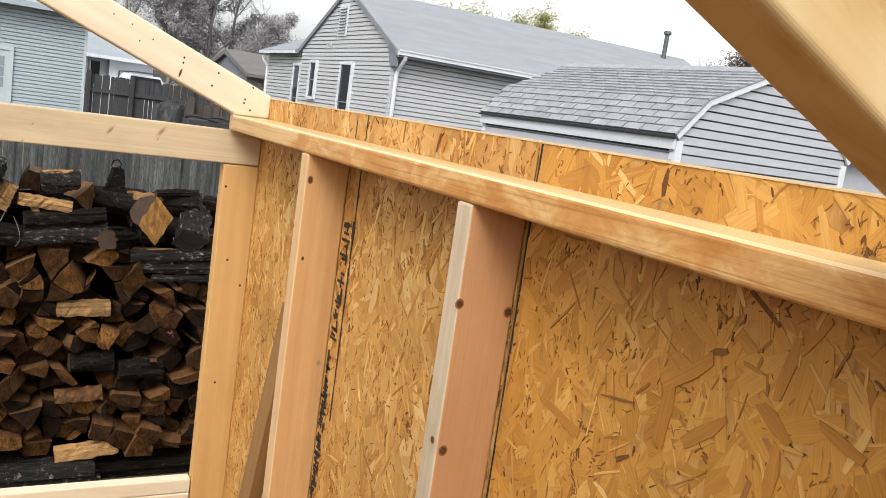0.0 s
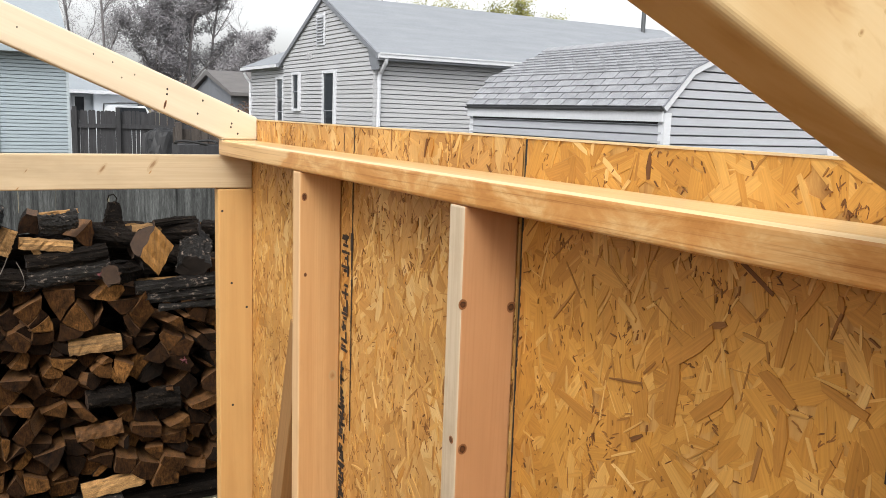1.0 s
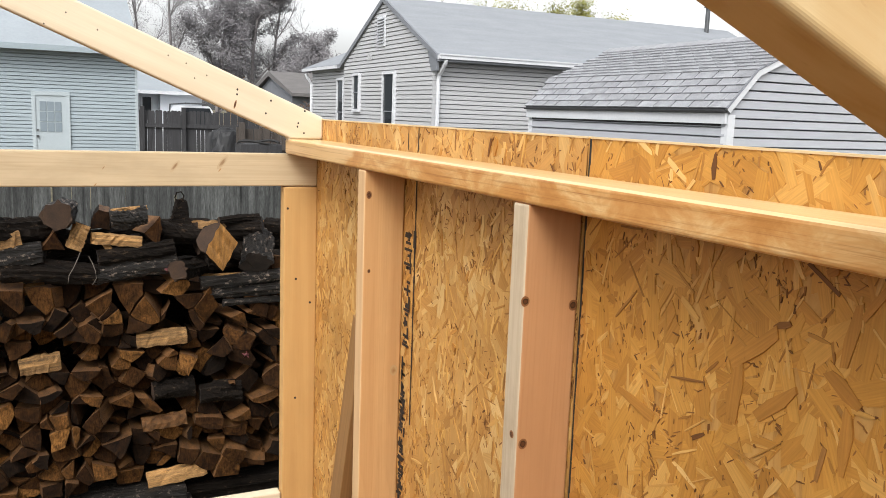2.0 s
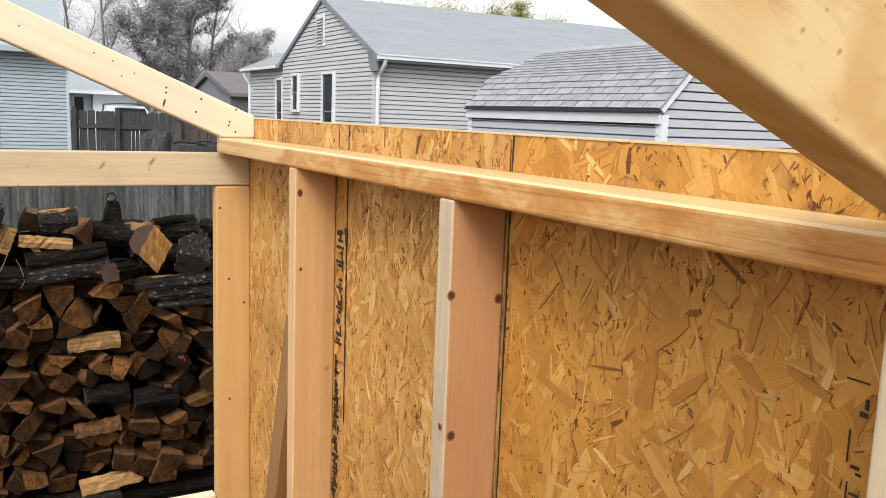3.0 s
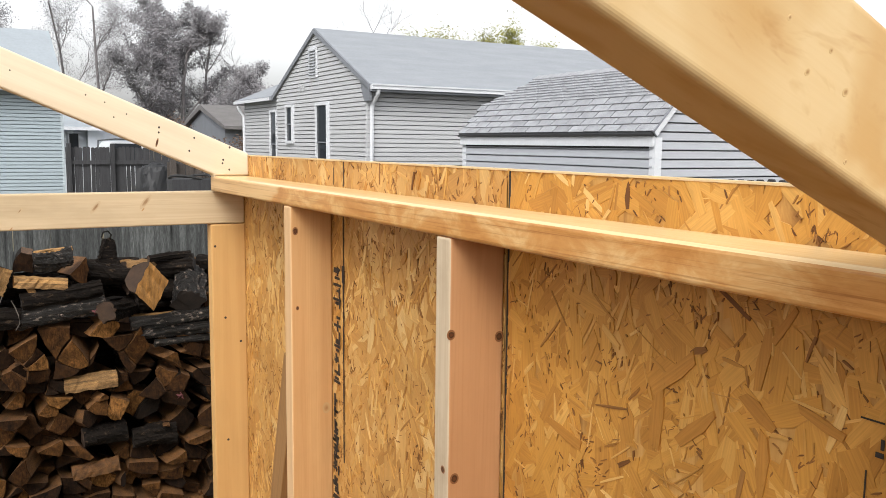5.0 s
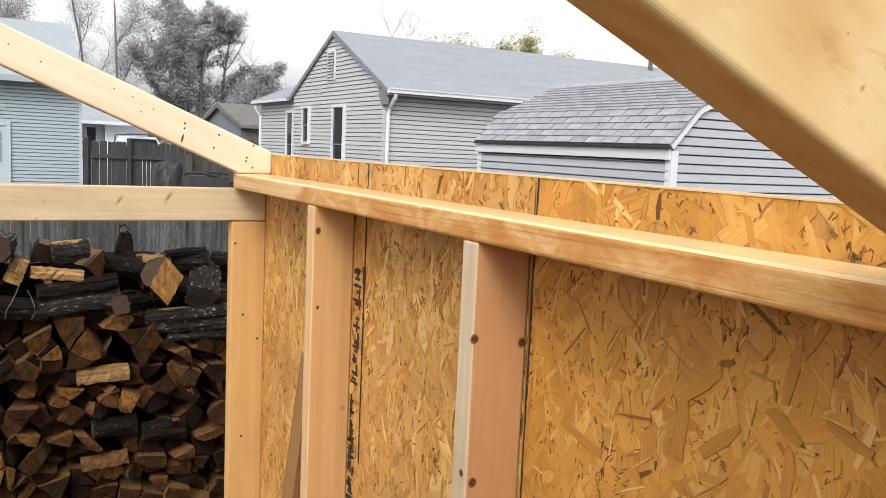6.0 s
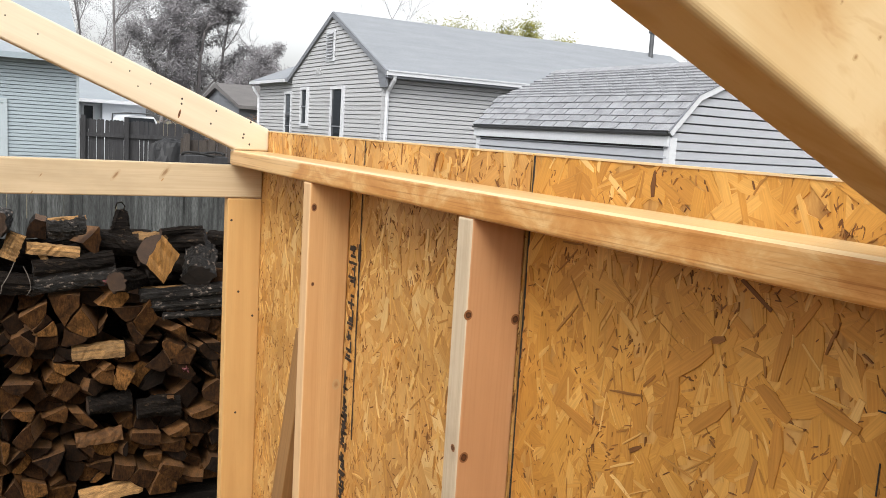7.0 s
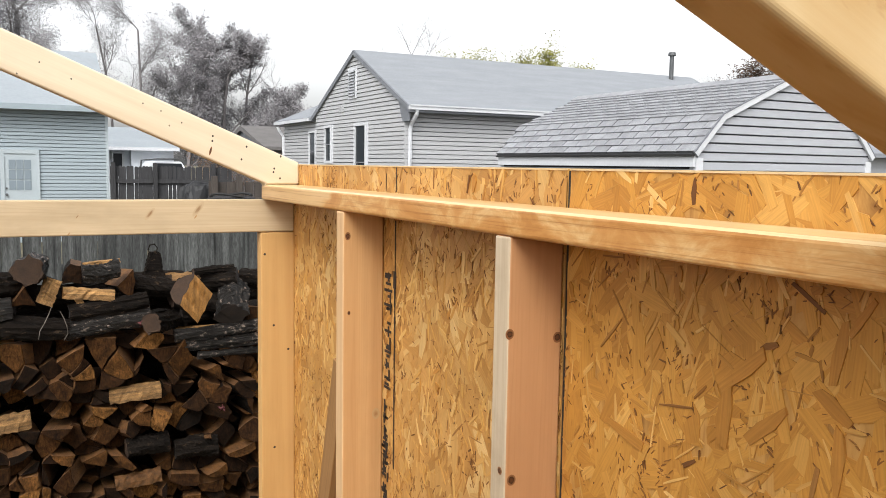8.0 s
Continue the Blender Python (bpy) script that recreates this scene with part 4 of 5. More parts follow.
def fence(x0, x1, y, w, gap, h, mat, label, top="flat", turn=0.0, seed=0, posts=(), rails=True, back=1, uneven=1.0):
    f = empty("fence", Matrix.Translation((x0, y, 0)) @ pose(0, 0, 0, 0, 0, turn))
    tagged(f, label, "fence")
    me = picket_mesh(w, h, 0.018, mat, top)
    q = random.Random(seed)
    x, n = 0.0, x1 - x0
    while x < n:
        part("picket", me, None, f, "", pose(x, q.uniform(-.004, .004), q.uniform(-.02, .012) * uneven, 0, q.uniform(-.5, .5), q.uniform(-1, 1)))
        x += w + gap * q.uniform(0.6, 1.4)
    if rails:
        for z in (h * 0.2, h * 0.8):
            part("rail", box(-.05, n, 0.014 * back, 0.014 * back + 0.038 * back, z, z + 0.09) if back > 0 else box(-.05, n, -0.055, -0.014, z, z + 0.09), mat, f)
    for px in posts:
        part("post", box(px - .045, px + .045, -0.11, -0.02, 0, h + 0.08, 0.004), mat, f)
    return f


fence(-2.4, 3.6, 4.45, 0.098, 0.0004, 1.74, FENCE_NEAR, "weathered grey board fence behind the wood stack", seed=3)
side_fence = fence(0.0, 4.5, 0.0, 0.098, 0.006, 1.954, FENCE_FAR, "dark board fence with clipped tops beside the barn", "ear", 90, 4, uneven=0.3)
side_fence.matrix_basis = Matrix.Translation((5.3, 1.0, 0.0)) @ pose(0, 0, 0, -1.85, 0, 0) @ pose(0, 0, 0, 0, 0, 90)
long_fence = fence(0.0, 7.2, 0.0, 0.098, 0.006, 1.842, FENCE_FAR, "dark board fence with clipped tops beside the barn", "ear", 90, 14, uneven=0.3)
long_fence.matrix_basis = Matrix.Translation((5.3, 5.62, 0.0)) @ pose(0, 0, 0, 0, 0, 90)
fence(2.35, 5.85, 13.0, 0.135, 0.012, 1.80, FENCE_BROWN, "weathered brown board fence with posts", seed=5, posts=(0.02, 0.42, 1.15, 2.4), back=-1)
fence(1.58, 4.3, 20.0, 0.082, 0.006, 1.99, FENCE_FAR, "dark grey picket fence between the yards", "ear", seed=6, posts=(0.02, 0.95, 2.3), back=-1)


# ---- lap siding ----
def lap_mesh(mat, h, depth=0.032):
    g = 0.15 * h
    prof = [(0.0, 0.0), (0.004, g * 0.9), (-depth + 0.004, g), (-depth, g + 0.003), (-depth, g + 0.008), (-depth * 0.72, h), (-0.004, h + 0.004), (0.0, h + 0.004)]
    return mesh_of("siding_board", prism(prof, "x", 0, 1), mat)


def lap_wall(parent, origin, along, z0, z1, h, mat, span, label=""):
    """Lap boards on a wall: span(z) gives where a board at that height starts and ends; local -y faces out."""
    me = lap_mesh(mat, h)
    ang = math.atan2(along[1], along[0])
    z = z0
    while z < z1 - 0.02:
        a, b = span(z + h * 0.4)
        if b - a > 0.08:
            ob = part("siding_board", me, None, parent, label)
            ob.matrix_basis = Matrix.Translation((origin[0] + along[0] * a, origin[1] + along[1] * a, z)) @ Matrix.Rotation(ang, 4, "Z") @ Matrix.Diagonal((b - a, 1, 1, 1))
        z += h


def window(parent, m, w, h, sash=True, pane=PANE, name="window", frame_mat=TRIM, cols=1, rows=2):
    """A window in local x and z, facing local -y: frame, panes, sill."""
    bm = bmesh.new()
    t = 0.055
    for x0, x1, z0, z1 in ((-w / 2, -w / 2 + t, 0, h), (w / 2 - t, w / 2, 0, h), (-w / 2 + t, w / 2 - t, h - t, h), (-w / 2 + t, w / 2 - t, 0, t)):
        add_box(bm, x0, x1, -0.05, 0.02, z0, z1)
    wf = part("window", bm, frame_mat, parent, "", m)
    for i in range(rows):
        zz0 = t + (h - 2 * t) * i / rows
        part("pane", box(-w / 2 + t, w / 2 - t, -0.012 - 0.008 * i, -0.004, zz0 + 0.012, t + (h - 2 * t) * (i + 1) / rows - 0.012), pane, wf)
        part("sash_rail", box(-w / 2 + t, w / 2 - t, -0.03, 0.0, zz0 - 0.012, zz0 + 0.011), FASCIA, wf)
    return wf


# ---- neighbour's grey house ----
house = tagged(empty("house"), "grey vinyl-sided house with a pale grey gabled roof", "house")
HX, HX1, HY0, HY1, HR, HE, HZ = 5.92, 15.0, 13.28, 18.2, 15.75, 3.20, 4.47
SL = (HZ - HE) / (HR - 13.05)
bm = prism([(HY0, 0), (HY1, 0), (HY1, HE - 0.02), (HR, HZ - 0.12), (HY0, HE - 0.02)], "x", HX, HX1)
part("wall", bm, SIDING_GREY, house)
thick = 0.10
for s, ye in ((1, 13.05), (-1, 18.45)):
    zr, ze = HZ, HZ - SL * abs(HR - ye)
    prof = [(ye, ze), (HR, zr), (HR, zr - thick), (ye, ze - thick)]
    part("roof", prism(prof, "x", HX - 0.05, HX1 + 0.15), ROOF, house, "pale grey asphalt roof")
    prof = [(ye, ze - 0.006), (HR, zr - 0.006), (HR, zr - 0.105), (ye, ze - 0.105)]
    part("rake_board", prism(prof, "x", HX - 0.075, HX - 0.052), FASCIA, house)
lap_wall(house, (HX, HY1), (0, -1), 0.3, HZ, 0.0835, SIDING_GREY, lambda z: (max(0.0, (z + 0.05 - HE) / SL - 0.25), HY1 - HY0 - max(0.0, (z + 0.05 - HE) / SL - 0.23)))
lap_wall(house, (HX, HY0), (1, 0), 0.3, HE - 0.12, 0.0835, SIDING_GREY, lambda z: (0.0, HX1 - HX))
part("corner_trim", box(HX - 0.022, HX + 0.06, HY0 - 0.022, HY0 + 0.05, 0, HE - 0.1), SIDING_GREY, house)
part("soffit", box(HX, HX1 + .1, 13.08, HY0, HE - 0.14, HE - 0.11), SOFFIT, house)
part("eave_return", prism([(13.08, HE - 0.30), (13.08, HE - 0.03), (13.5, HE + 0.12), (13.40, HE - 0.14), (13.30, HE - 0.30)], "x", HX - 0.05, HX - 0.002), FASCIA, house)
gut = bmesh.new()
add_box(gut, HX - 0.05, HX1 + .15, 12.96, 13.047, HE - 0.095, HE - 0.025)
add_box(gut, HX - 0.052, HX1 + .15, 12.945, 12.965, HE - 0.03, HE - 0.005)
part("drip_board", box(HX - 0.05, HX1 + .15, 13.0, 13.06, HE - 0.135, HE - 0.097), FASCIA, house)
part("gutter", gut, TRIM, house, "white gutter along the eave")
part("downspout", tube([(6.02, 13.0, HE - 0.10), (6.02, 13.02, HE - 0.17), (5.995, 13.2, HE - 0.36), (5.985, 13.215, HE - 0.45), (5.985, 13.215, 0.1)], [0.038] * 5, 8), TRIM, house, "white downspout with an elbow")
for yc, zb, w, h in ((15.33, 1.35, 0.66, 1.60), (17.27, 2.12, 0.46, 0.85)):
    window(house, Matrix.Translation((HX - 0.036, yc, zb)) @ pose(0, 0, 0, 0, 0, -90), w, h)
vent = part("gable_vent", box(HX - 0.052, HX - 0.031, 15.62, 16.08, 3.47, 4.10), TRIM, house, "white louvred gable vent")
for k in range(9):
    part("louvre", prism([(HX - 0.085, 3.53 + k * 0.06), (HX - 0.078, 3.525 + k * 0.06), (HX - 0.052, 3.565 + k * 0.06), (HX - 0.056, 3.575 + k * 0.06)], "y", 15.68, 16.02), SOFFIT, vent)
for yc in (16.62, 16.45):
    part("wall_vent", box(HX - 0.045, HX - 0.01, yc - 0.06, yc + 0.05, 3.22, 3.36, 0.005), SIDING_GREY, house)
# its low wing
part("wing_wall", box(6.0, 9.0, 18.2, 21.0, 0, 3.12), SIDING_GREY, house)
lap_wall(house, (6.0, 21.0), (0, -1), 0.3, 3.1, 0.0835, SIDING_GREY, lambda z: (0.0, 2.78))
part("wing_roof", prism([(5.80, 3.20), (7.4, 3.86), (9.2, 3.2), (9.2, 3.10), (7.4, 3.76), (5.80, 3.12)], "y", 18.47, 21.25), ROOF, house)
part("wing_fascia", box(5.76, 5.80, 18.47, 21.25, 3.11, 3.18), TRIM, house)
part("wing_downspout", tube([(5.80, 21.0, 3.06), (5.84, 21.0, 2.96), (5.95, 20.98, 2.8), (5.96, 20.98, 0.1)], [0.038] * 4, 8), TRIM, house)
window(house, Matrix.Translation((5.964, 18.58, 1.3)) @ pose(0, 0, 0, 0, 0, -90), 0.52, 1.6)
flue = part("vent_pipe", tube([(14.25, HR - 0.25, HZ - 0.2), (14.25, HR - 0.25, HZ + 0.46)], [0.055, 0.055], 10), PIPE, house, "dark metal vent pipe")
part("cap", tube([(14.25, HR - 0.25, HZ + 0.46), (14.25, HR - 0.25, HZ + 0.54)], [0.10, 0.085], 10), PIPE, flue)

# ---- neighbour's barn-shaped shed ----
barn = tagged(empty("garden_shed"), "pale blue-grey gambrel garden shed with a shingled roof", "shed")
BX0, BX1, BY0, BY1, BE = 6.0, 9.0, 6.0, 10.14, 2.29
GAM = [(BX0, BE), (6.40, 2.715), (7.5, 3.20), (8.60, 2.715), (BX1, BE)]
part("wall", prism([(BX0 + 0.08, 0), (BX1 - 0.08, 0), (BX1 - 0.08, BE - 0.05), (8.56, 2.62), (7.5, 3.10), (6.44, 2.62), (BX0 + 0.08, BE - 0.05)], "y", BY0 + 0.06, BY1 - 0.05), SIDING_BARN, barn)
for (xa, za), (xb, zb) in zip(GAM, GAM[1:]):
    part("roof", prism([(xa, za), (xb, zb), (xb, zb - 0.022), (xa, za - 0.022)], "y", BY0 + 0.03, BY1), UNDERLAY, barn, "dark roof deck")


def inset(line, d):
    """A polyline moved inward by d, mitred at its kinks."""
    out = []
    for i, (x, z) in enumerate(line):
        segs = [(line[k], line[k + 1]) for k in (i - 1, i) if 0 <= k < len(line) - 1]
        ns = []
        for (xa, za), (xb, zb) in segs:
            l = math.hypot(xb - xa, zb - za)
            ns.append(((zb - za) / l, -(xb - xa) / l))
        nx, nz = sum(n[0] for n in ns) / len(ns), sum(n[1] for n in ns) / len(ns)
        k = d / (nx * nx + nz * nz)
        out.append((x + nx * k, z + nz * k))
    return out


for d0, d1, y0, y1, mt in ((0.004, 0.068, BY0 - 0.005, BY0 + 0.028, TRIM), (-0.006, 0.004, BY0 - 0.010, BY0 + 0.02, FASCIA)):
    part("rake_trim", prism(inset(GAM, d0) + inset(GAM, d1)[::-1], "y", y0, y1), mt, barn)


def barn_span(z):
    if z < BE:
        return 0.0, BX1 - BX0 - 0.16
    if z < 2.70:
        k = (z - BE) / (2.715 - BE) * 0.40 + 0.05
    else:
        k = 0.40 + (z - 2.715) / (3.2 - 2.715) * 1.1 + 0.06
    return k - 0.08 + 0.03, BX1 - BX0 - 0.08 - k - 0.03


lap_wall(barn, (BX0 + 0.08, BY0 + 0.06), (1, 0), 0.15, 3.15, 0.1016, SIDING_BARN, barn_span)
lap_wall(barn, (BX0 + 0.08, BY1 - 0.05), (0, -1), 0.15, BE - 0.18, 0.1016, SIDING_BARN, lambda z: (0.0, BY1 - BY0 - 0.11))
part("fascia", box(BX0 + 0.015, BX0 + 0.045, BY0 + 0.03, BY1, BE - 0.16, BE - 0.045), TRIM, barn)
part("drip_edge", box(BX0 - 0.02, BX0 + 0.02, BY0 + 0.01, BY1 + 0.01, BE - 0.042, BE - 0.020), RUBBER, barn)
# the shadow below the fascia, modelled as a black strip
part("frieze", box(BX0 + 0.048, BX0 + 0.079, BY0 + 0.12, BY1 - 0.12, BE - 0.185, BE - 0.150), RUBBER, barn, "black strip for the shadow under the fascia")
for x in (BX0 + 0.05, BX1 - 0.14):
    part("corner_post", box(x, x + 0.10, BY0 + 0.02, BY0 + 0.11, 0, BE - 0.06), TRIM, barn, "white corner trim")
part("corner_post", box(BX0 + 0.05, BX0 + 0.11, BY1 - 0.12, BY1 - 0.02, 0, BE - 0.16), TRIM, barn)
part("trim_band", box(BX0 + 0.15, BX1 - 0.14, BY0 + 0.035, BY0 + 0.06, BE - 0.075, BE - 0.055), FASCIA, barn)
q = random.Random(9)
shingle_mesh = {}
for (xa, za), (xb, zb), rows in ((GAM[0], GAM[1], 5), (GAM[1], GAM[2], 10)):
    dx, dz = xb - xa, zb - za
    l = math.hypot(dx, dz)
    ang = math.atan2(dz, dx)
    ex = l / rows
    me = mesh_of("shingle", prism([(0, 0.005), (0, 0.019), (ex * 1.02, 0.005), (ex * 1.02, 0.0)], "y", 0.009, 0.296), SHINGLE)
    for i in range(rows):
        y = BY0 - 0.02 - (0.152 if i % 2 else 0.0)
        while y < BY1 - 0.05:
            y0 = max(y, BY0 + 0.0)
            y1 = min(y + 0.305, BY1 + 0.02)
            if y1 - y0 > 0.03:
                m = Matrix.Translation((xa + dx * i / rows, y0, za + dz * i / rows)) @ Matrix.Rotation(-ang, 4, "Y") @ Matrix.Diagonal((1, (y1 - y0) / 0.305, 1, 1)) @ pose(0, 0, q.uniform(0, .003))
                part("shingle", me, None, barn, "", m)
            y += 0.305
ridge_cap = mesh_of("ridge_shingle", prism([(-0.13, -0.052), (0, 0.012), (0.13, -0.052), (0.13, -0.042), (0, 0.026), (-0.13, -0.042)], "y", 0, 0.2), SHINGLE)
for k in range(29):
    part("ridge_shingle", ridge_cap, None, barn, "", pose(7.5, BY0 + 0.02 + k * 0.142, 3.205, 2.5))

# ---- house to the left ----
left = tagged(empty("house"), "pale green-grey sided house with a grey roof and a half-glazed door", "house")
LX1, LY, LE, LZ = 1.81, 23.0, 3.68, 5.22
part("wall", prism([(LY, 0), (LY + 6, 0), (LY + 6, LE), (LY + 3, LZ - 0.15), (LY, LE)], "x", -9.0, LX1), SIDING_LEFT, left)
lap_wall(left, (-3.0, LY), (1, 0), 0.3, LE - 0.1, 0.092, SIDING_LEFT, lambda z: (0.0, LX1 + 3.0))
part("corner_trim", box(LX1 - 0.05, LX1 + 0.02, LY - 0.035, LY + 0.05, 0, LE), DOOR, left)
for ye in (LY - 0.4, LY + 6.4):
    sl = (LZ - LE) / 3.0
    ze = LZ - sl * 3.4
    part("roof", prism([(ye, ze), (LY + 3, LZ), (LY + 3, LZ - .1), (ye, ze - .1)], "x", -9.2, LX1 + 0.05), PALE_ROOF, left)
part("fascia", box(-9.2, LX1 + 0.05, LY - 0.44, LY - 0.40, LE - 0.34, LE - 0.20), SIDING_LEFT, left)
part("soffit", box(-9.2, LX1, LY - 0.40, LY, LE - 0.345, LE - 0.33), SOFFIT, left)
door = part("door", box(-0.64, 0.11, LY - 0.050, LY - 0.032, 0.25, 2.27), DOOR, left, "pale half-glazed door")
bm = bmesh.new()
for x0, x1, z0, z1 in ((-0.71, -0.62, 0.2, 2.35), (0.09, 0.18, 0.2, 2.35), (-0.62, 0.09, 2.25, 2.35)):
    add_box(bm, x0, x1, LY - 0.075, LY - 0.030, z0, z1)
part("door_frame", bm, DOOR, door)
for i in range(3):
    for j in range(3):
        part("pane", box(-0.52 + i * 0.175, -0.368 + i * 0.175, LY - 0.062, LY - 0.051, 1.34 + j * 0.26, 1.575 + j * 0.26), PANE_LIGHT, door)
part("door_knob", tube([(-0.58, LY - 0.051, 1.22), (-0.58, LY - 0.10, 1.22)], [0.02, 0.035], 8), PIPE, door)
part("dead_bolt", tube([(-0.58, LY - 0.051, 1.38), (-0.58, LY - 0.08, 1.38)], [0.025, 0.025], 8), PIPE, door)

# ---- white house with a van, farther back ----
white = tagged(empty("house"), "white single-storey house with a pale grey roof", "house")
part("wall", box(3.55, 5.05, 32, 38, 0, 2.66), WHITE_WALL, white)
part("porch_wall", box(-4, 3.55, 32.4, 38, 0, 2.62), WHITE_WALL, white)
part("roof", prism([(31.6, 2.60), (35, 3.45), (38.4, 2.6), (38.4, 2.5), (35, 3.3), (31.6, 2.5)], "x", -4.3, 5.2), PALE_ROOF, white)
part("fascia", box(-4.3, 5.2, 31.55, 31.6, 2.50, 2.62), TRIM, white)
window(white, Matrix.Translation((3.12, 32.38, 1.5)), 0.42, 0.95, rows=1)
window(white, Matrix.Translation((2.65, 32.38, 1.5)), 0.42, 0.95, rows=1)

van = tagged(empty("van", pose(4.45, 29.0, 0)), "white van with a dark windscreen parked by the house", "van")
bm = prism([(-0.85, 0.35), (0.85, 0.35), (0.88, 1.2), (0.56, 1.95), (0.44, 2.12), (-0.44, 2.12), (-0.56, 1.95), (-0.88, 1.2)], "y", 0.6, 4.6, 0.05)
part("body", bm, VAN_PAINT, van)
part("bonnet", prism([(-0.85, 0.35), (0.85, 0.35), (0.85, 1.05), (0.7, 1.2), (-0.7, 1.2), (-0.85, 1.05)], "y", -0.3, 0.62, 0.06), VAN_PAINT, van)
part("windscreen", prism([(-0.70, 1.30), (0.70, 1.30), (0.44, 2.05), (-0.44, 2.05)], "y", 0.575, 0.597), PANE, van)
part("roof_rack", tube([(-0.95, 0.5, 1.5), (-0.9, 0.5, 2.15), (-0.4, 0.5, 2.2), (0.3, 0.6, 2.2)], [0.03] * 4, 6), PIPE, van)
for x in (-0.82, 0.82):
    for y in (0.2, 3.6):
        part("tyre", tube([(x - 0.1, y, 0.33), (x + 0.1, y, 0.33)], [0.33, 0.33], 16), RUBBER, van)

# ---- dark house between the trees ----
far = tagged(empty("house"), "low house with a dark grey roof beyond the yards", "house")
part("wall", prism([(30, 0), (36, 0), (36, 2.62), (33, 3.42), (30, 2.62)], "x", 7.95, 16.0), FASCIA, far)
part("roof", prism([(29.5, 2.72), (33, 3.6), (36.5, 2.72), (36.5, 2.6), (33, 3.4), (29.5, 2.6)], "x", 7.8, 16.4), DARK_ROOF, far)
window(far, Matrix.Translation((9.2, 29.98, 1.3)), 0.9, 1.1, rows=1)
window(far, Matrix.Translation((10.6, 29.98, 1.3)), 0.9, 1.1, rows=1)

# ---- low building beside the barn ----
annex = tagged(empty("outbuilding"), "pale outbuilding with a dark window beside the garden shed", "outbuilding")
part("wall", box(10.6, 16, 8.5, 12.5, 0, 2.42), SIDING_BARN, annex)
part("roof", prism([(8.3, 2.42), (10.5, 2.7), (12.7, 2.42), (12.7, 2.35), (8.3, 2.35)], "x", 10.4, 16.2), ROOF, annex)
window(annex, Matrix.Translation((11.35, 8.48, 1.4)), 1.1, 0.85, rows=1)

# ---- tarp-covered heap ----
bm = bmesh.new()
bmesh.ops.create_icosphere(bm, subdivisions=4, radius=1.0)
for v in bm.verts:
    n = noise.noise(v.co * 2.3) * 0.16 + abs(noise.noise(v.co * 4.5)) * 0.16 + abs(noise.noise(v.co * 11.0)) * 0.07
    v.co = v.co * (1 + n)
    v.co = Vector((v.co.x * 0.42, v.co.y * 0.36, max(0.0, min(0.86, v.co.z * 0.55 + 0.45) + 0.1 * max(0.0, v.co.z - 0.75)) * 1.90))
for f in bm.faces:
    f.smooth = False
tagged(part("tarped_grill", bm, TARP, None, "", pose(2.46, 14.6, 0) @ Matrix.Diagonal((0.86, 0.86, 1.03, 1))), "barbecue under a crumpled black plastic cover", "covered grill")
tagged(part("garden_hose_reel", tube([(2.3 + 0.30 * math.cos(a), 11.5 + 0.2 * math.sin(a), 1.62 + 0.03 * math.sin(2 * a)) for a in (k * 0.42 for k in range(15))], [0.02] * 15, 6), RUBBER), "coiled black hose on a stand", "hose")
tagged(part("hose_stand", box(2.0, 2.6, 11.3, 11.7, 0, 1.60, 0.01), FENCE_FAR), "dark wooden stand under the hose", "stand")


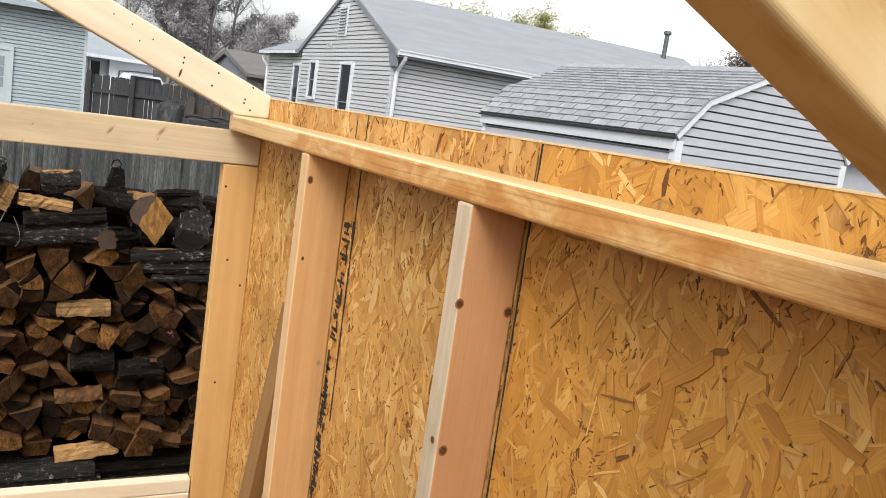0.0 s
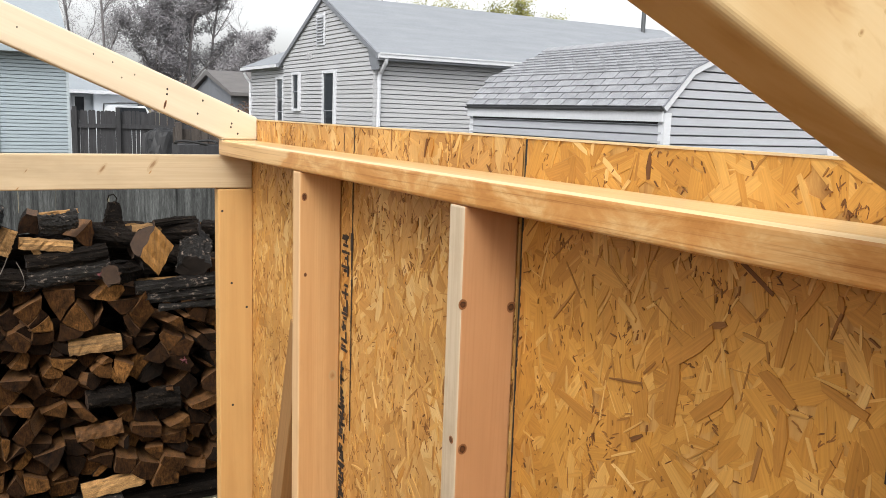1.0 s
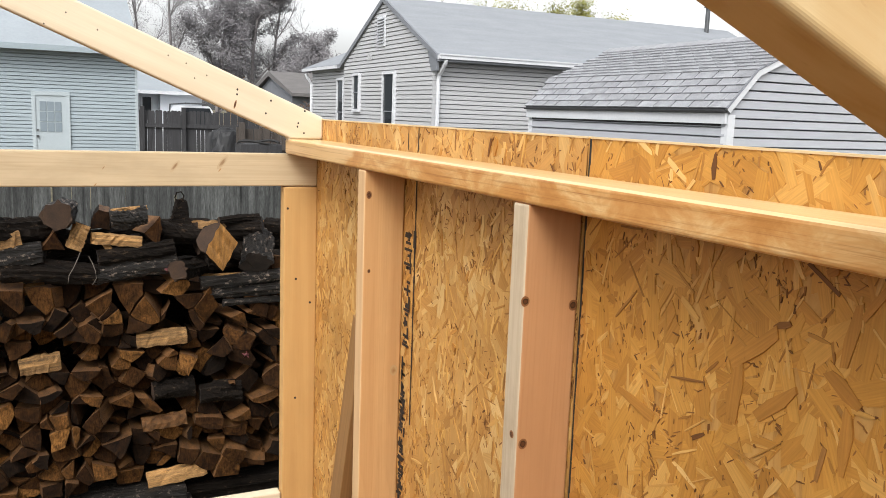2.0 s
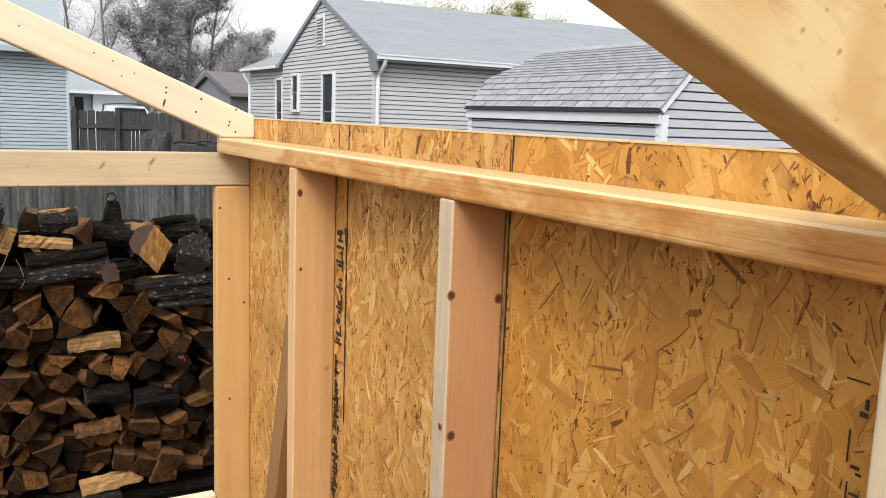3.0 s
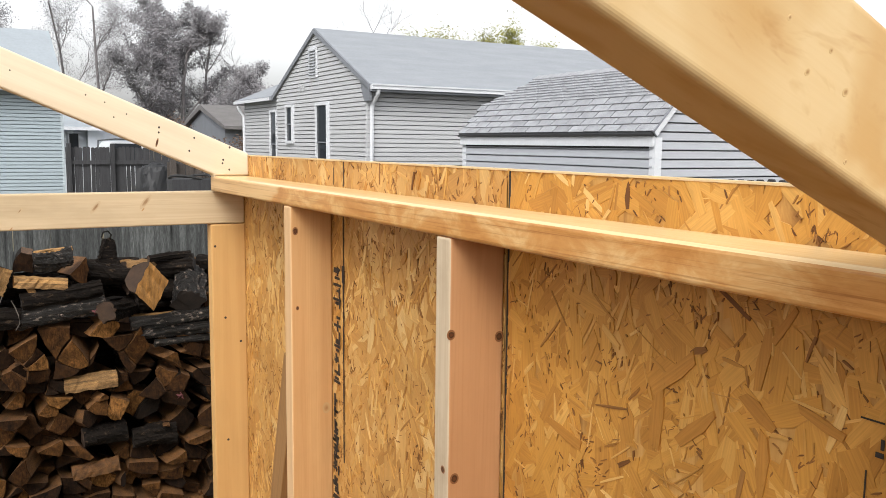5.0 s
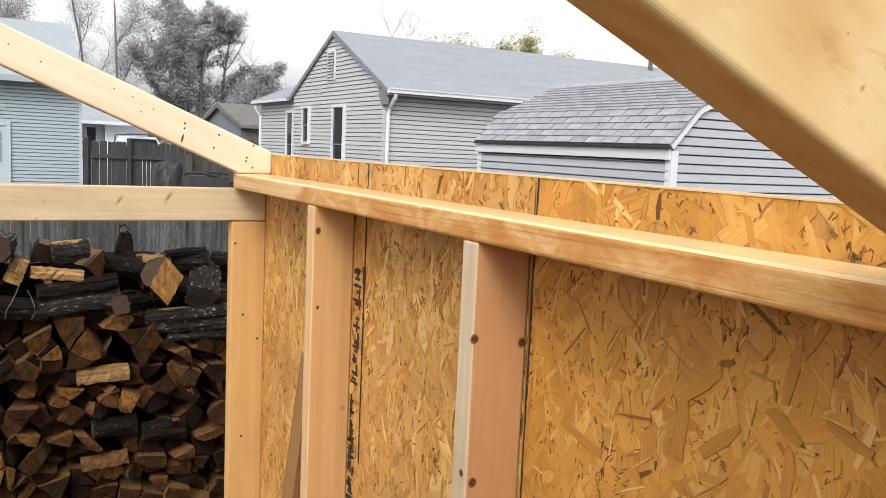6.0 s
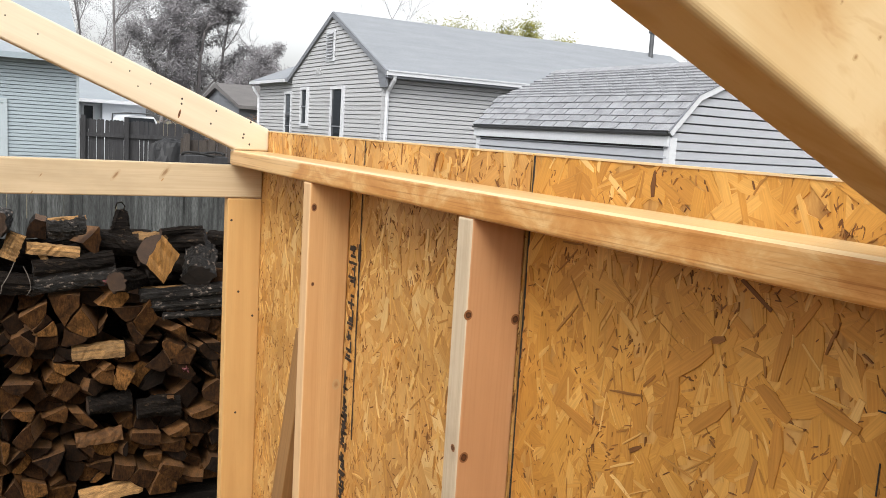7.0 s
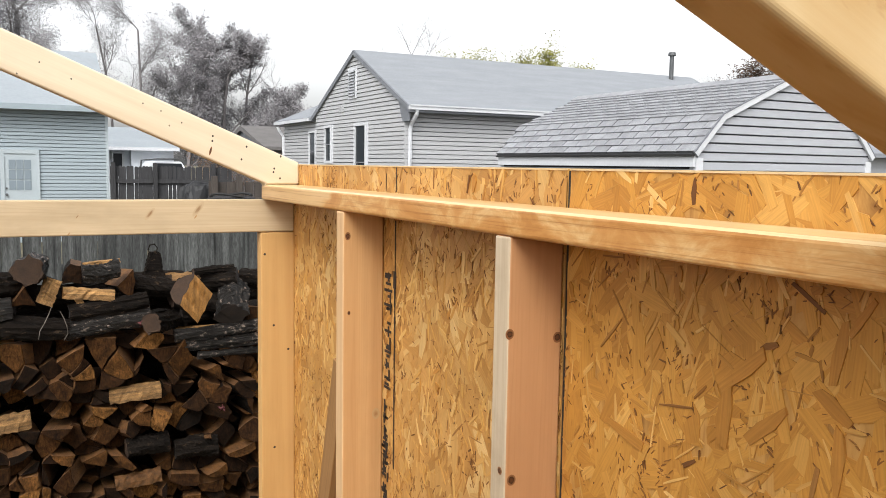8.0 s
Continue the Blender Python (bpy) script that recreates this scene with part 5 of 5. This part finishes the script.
# ---- trees ----
def tree(name, at, height, spread, seed, leaf, leaf_mat, leaf_n, label, lean=0.0, levels=4, trunk_r=0.16, leaf_size=0.16, low=0.25, clump=1.0):
    q = random.Random(seed)
    t = tagged(empty(name, Matrix.Translation(at)), label, "tree")
    verts, faces, tips = [], [], []

    def limb(p, d, length, rad, level):
        steps = 4
        ring0 = None
        for s in range(steps + 1):
            f = s / steps
            rr_ = rad * (1 - 0.55 * f)
            side = d.orthogonal().normalized()
            up = d.cross(side)
            ring = []
            for k in range(4 if level > 1 else 6):
                a = 2 * math.pi * k / (4 if level > 1 else 6)
                ring.append(len(verts))
                verts.append(tuple(p + side * (rr_ * math.cos(a)) + up * (rr_ * math.sin(a))))
            if ring0:
                for k in range(len(ring)):
                    j = (k + 1) % len(ring)
                    faces.append((ring0[k], ring0[j], ring[j], ring[k]))
            ring0 = ring
            if level < levels and s > (1 if level == 0 and low > 0.2 else 0):
                for _ in range(2 if level < 2 else q.choice((1, 2))):
                    az = q.uniform(0, 2 * math.pi)
                    open_ = q.uniform(0.5, 1.05) if level == 0 else q.uniform(0.35, 0.9)
                    nd = (d * math.cos(open_) + (side * math.cos(az) + up * math.sin(az)) * math.sin(open_))
                    nd = (nd + Vector((0, 0, 0.18))).normalized()
                    limb(p.copy(), nd, length * q.uniform(0.40, 0.62) * (spread if level == 0 else 1) * (1.25 - 0.5 * f if level == 0 else 1), rr_ * 0.55, level + 1)
            if level >= levels - 1:
                tips.append(p.copy())
            p = p + d * (length / steps)
            d = (d + Vector((q.uniform(-1, 1), q.uniform(-1, 1), q.uniform(-.5, .7))) * (0.10 if level == 0 else 0.24)).normalized()

    limb(Vector((0, 0, 0)), Vector((lean, 0, 1)).normalized(), height * 0.80, trunk_r, 0)
    me = bpy.data.meshes.new("trunk")
    me.from_pydata(verts, [], faces)
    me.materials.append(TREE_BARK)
    part("trunk", me, None, t)
    if leaf and tips:
        lv, lf = [], []
        for _ in range(leaf_n):
            off = Vector((q.uniform(-1, 1), q.uniform(-1, 1), q.uniform(-1, 1)))
            c = q.choice(tips) + Vector((off.x * 0.42, off.y * 0.42, off.z * 0.26)) * clump
            u = Vector((q.uniform(-1, 1), q.uniform(-1, 1), q.uniform(-1, 1))).normalized()
            v = u.orthogonal().normalized()
            s = leaf_size * q.uniform(0.5, 1.3)
            k = len(lv)
            w = u.cross(v) * (0.15 * s)
            lv += [tuple(c - u * s), tuple(c + v * s * 0.45 + w), tuple(c + u * s), tuple(c - v * s * 0.45 + w)]
            lf += [(k, k + 1, k + 2), (k, k + 2, k + 3)]
        me = bpy.data.meshes.new("crown")
        me.from_pydata(lv, [], lf)
        me.materials.append(leaf_mat)
        part("crown", me, None, t)
    return t


# evergreens wear the haze-greyed leaf colour; the thin left ones let sky brighten them
EVER = "tall evergreen with a dense uneven crown, greyed for haze"
BARE = "bare leafless winter tree"
tree("tree", (8.9, 40, 0), 7.8, 0.7, 1, True, LEAF_HAZED, 34000, EVER, trunk_r=0.13, leaf_size=0.06, low=0.1, clump=0.55)
tree("tree", (7.3, 41, 0), 8.8, 0.6, 2, True, LEAF_HAZED, 25000, EVER, trunk_r=0.12, leaf_size=0.06, low=0.1, clump=0.5)
tree("tree", (5.5, 42, 0), 10.4, 0.6, 3, True, LEAF_HAZED, 13000, "tall thin tree with sparse leaves greyed for haze", trunk_r=0.09, leaf_size=0.036, clump=0.8)
tree("tree", (4.2, 43, 0), 10.5, 0.55, 4, True, LEAF_HAZED, 7000, "tall thin tree with sparse leaves greyed for haze", trunk_r=0.08, leaf_size=0.036, clump=0.8)
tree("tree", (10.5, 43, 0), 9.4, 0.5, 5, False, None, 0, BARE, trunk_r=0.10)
tree("tree", (12.0, 42, 0), 5.6, 0.75, 6, True, LEAF_HAZED, 14000, "rounded evergreen tree beyond the houses, greyed for haze", trunk_r=0.12, leaf_size=0.06, low=0.1, clump=0.6)
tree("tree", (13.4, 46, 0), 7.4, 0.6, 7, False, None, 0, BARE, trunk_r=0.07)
tree("tree", (0.3, 40, 0), 10.6, 0.5, 8, True, LEAF_HAZED, 40000, EVER, trunk_r=0.2, leaf_size=0.04, low=0.1)
tree("tree", (-2.5, 42, 0), 11.0, 0.5, 9, True, LEAF_HAZED, 12000, EVER, trunk_r=0.2, leaf_size=0.06, low=0.1)
tree("tree", (20.7, 30, 0), 5.5, 1.05, 10, True, LEAF_GREEN, 36000, "yellow-green leafy tree behind the grey house", trunk_r=0.12, leaf_size=0.06, low=0.1, clump=0.6)
tree("tree", (18.7, 30.5, 0), 6.3, 0.9, 11, True, LEAF_GREEN, 14000, "yellow-green leafy tree behind the grey house", trunk_r=0.12, leaf_size=0.055, low=0.1, clump=0.75)
tree("tree", (15.4, 33, 0), 8.6, 0.6, 12, False, None, 0, BARE, trunk_r=0.055)
tree("tree", (17.2, 36, 0), 9.0, 0.6, 13, False, None, 0, BARE, trunk_r=0.055)
tree("tree", (27.9, 25, 0), 6.5, 0.6, 14, True, LEAF_BROWN, 9000, "small tree with dark reddish-brown leaves", trunk_r=0.12, leaf_size=0.06, clump=0.8)
tree("tree", (25.6, 25.5, 0), 6.2, 0.6, 15, False, None, 0, BARE, trunk_r=0.05)
# low brown brush between the fences
for k, (x, y, h) in enumerate(((5.6, 27, 2.2), (6.4, 26, 2.0), (7.3, 26, 2.0), (6.0, 29, 2.4))):
    tree("shrub", (x, y, 0), h, 0.9, 30 + k, True, LEAF_BROWN, 1100, "tangled brown winter shrub behind the fences", trunk_r=0.05, leaf_size=0.045, low=0.1, clump=0.7)
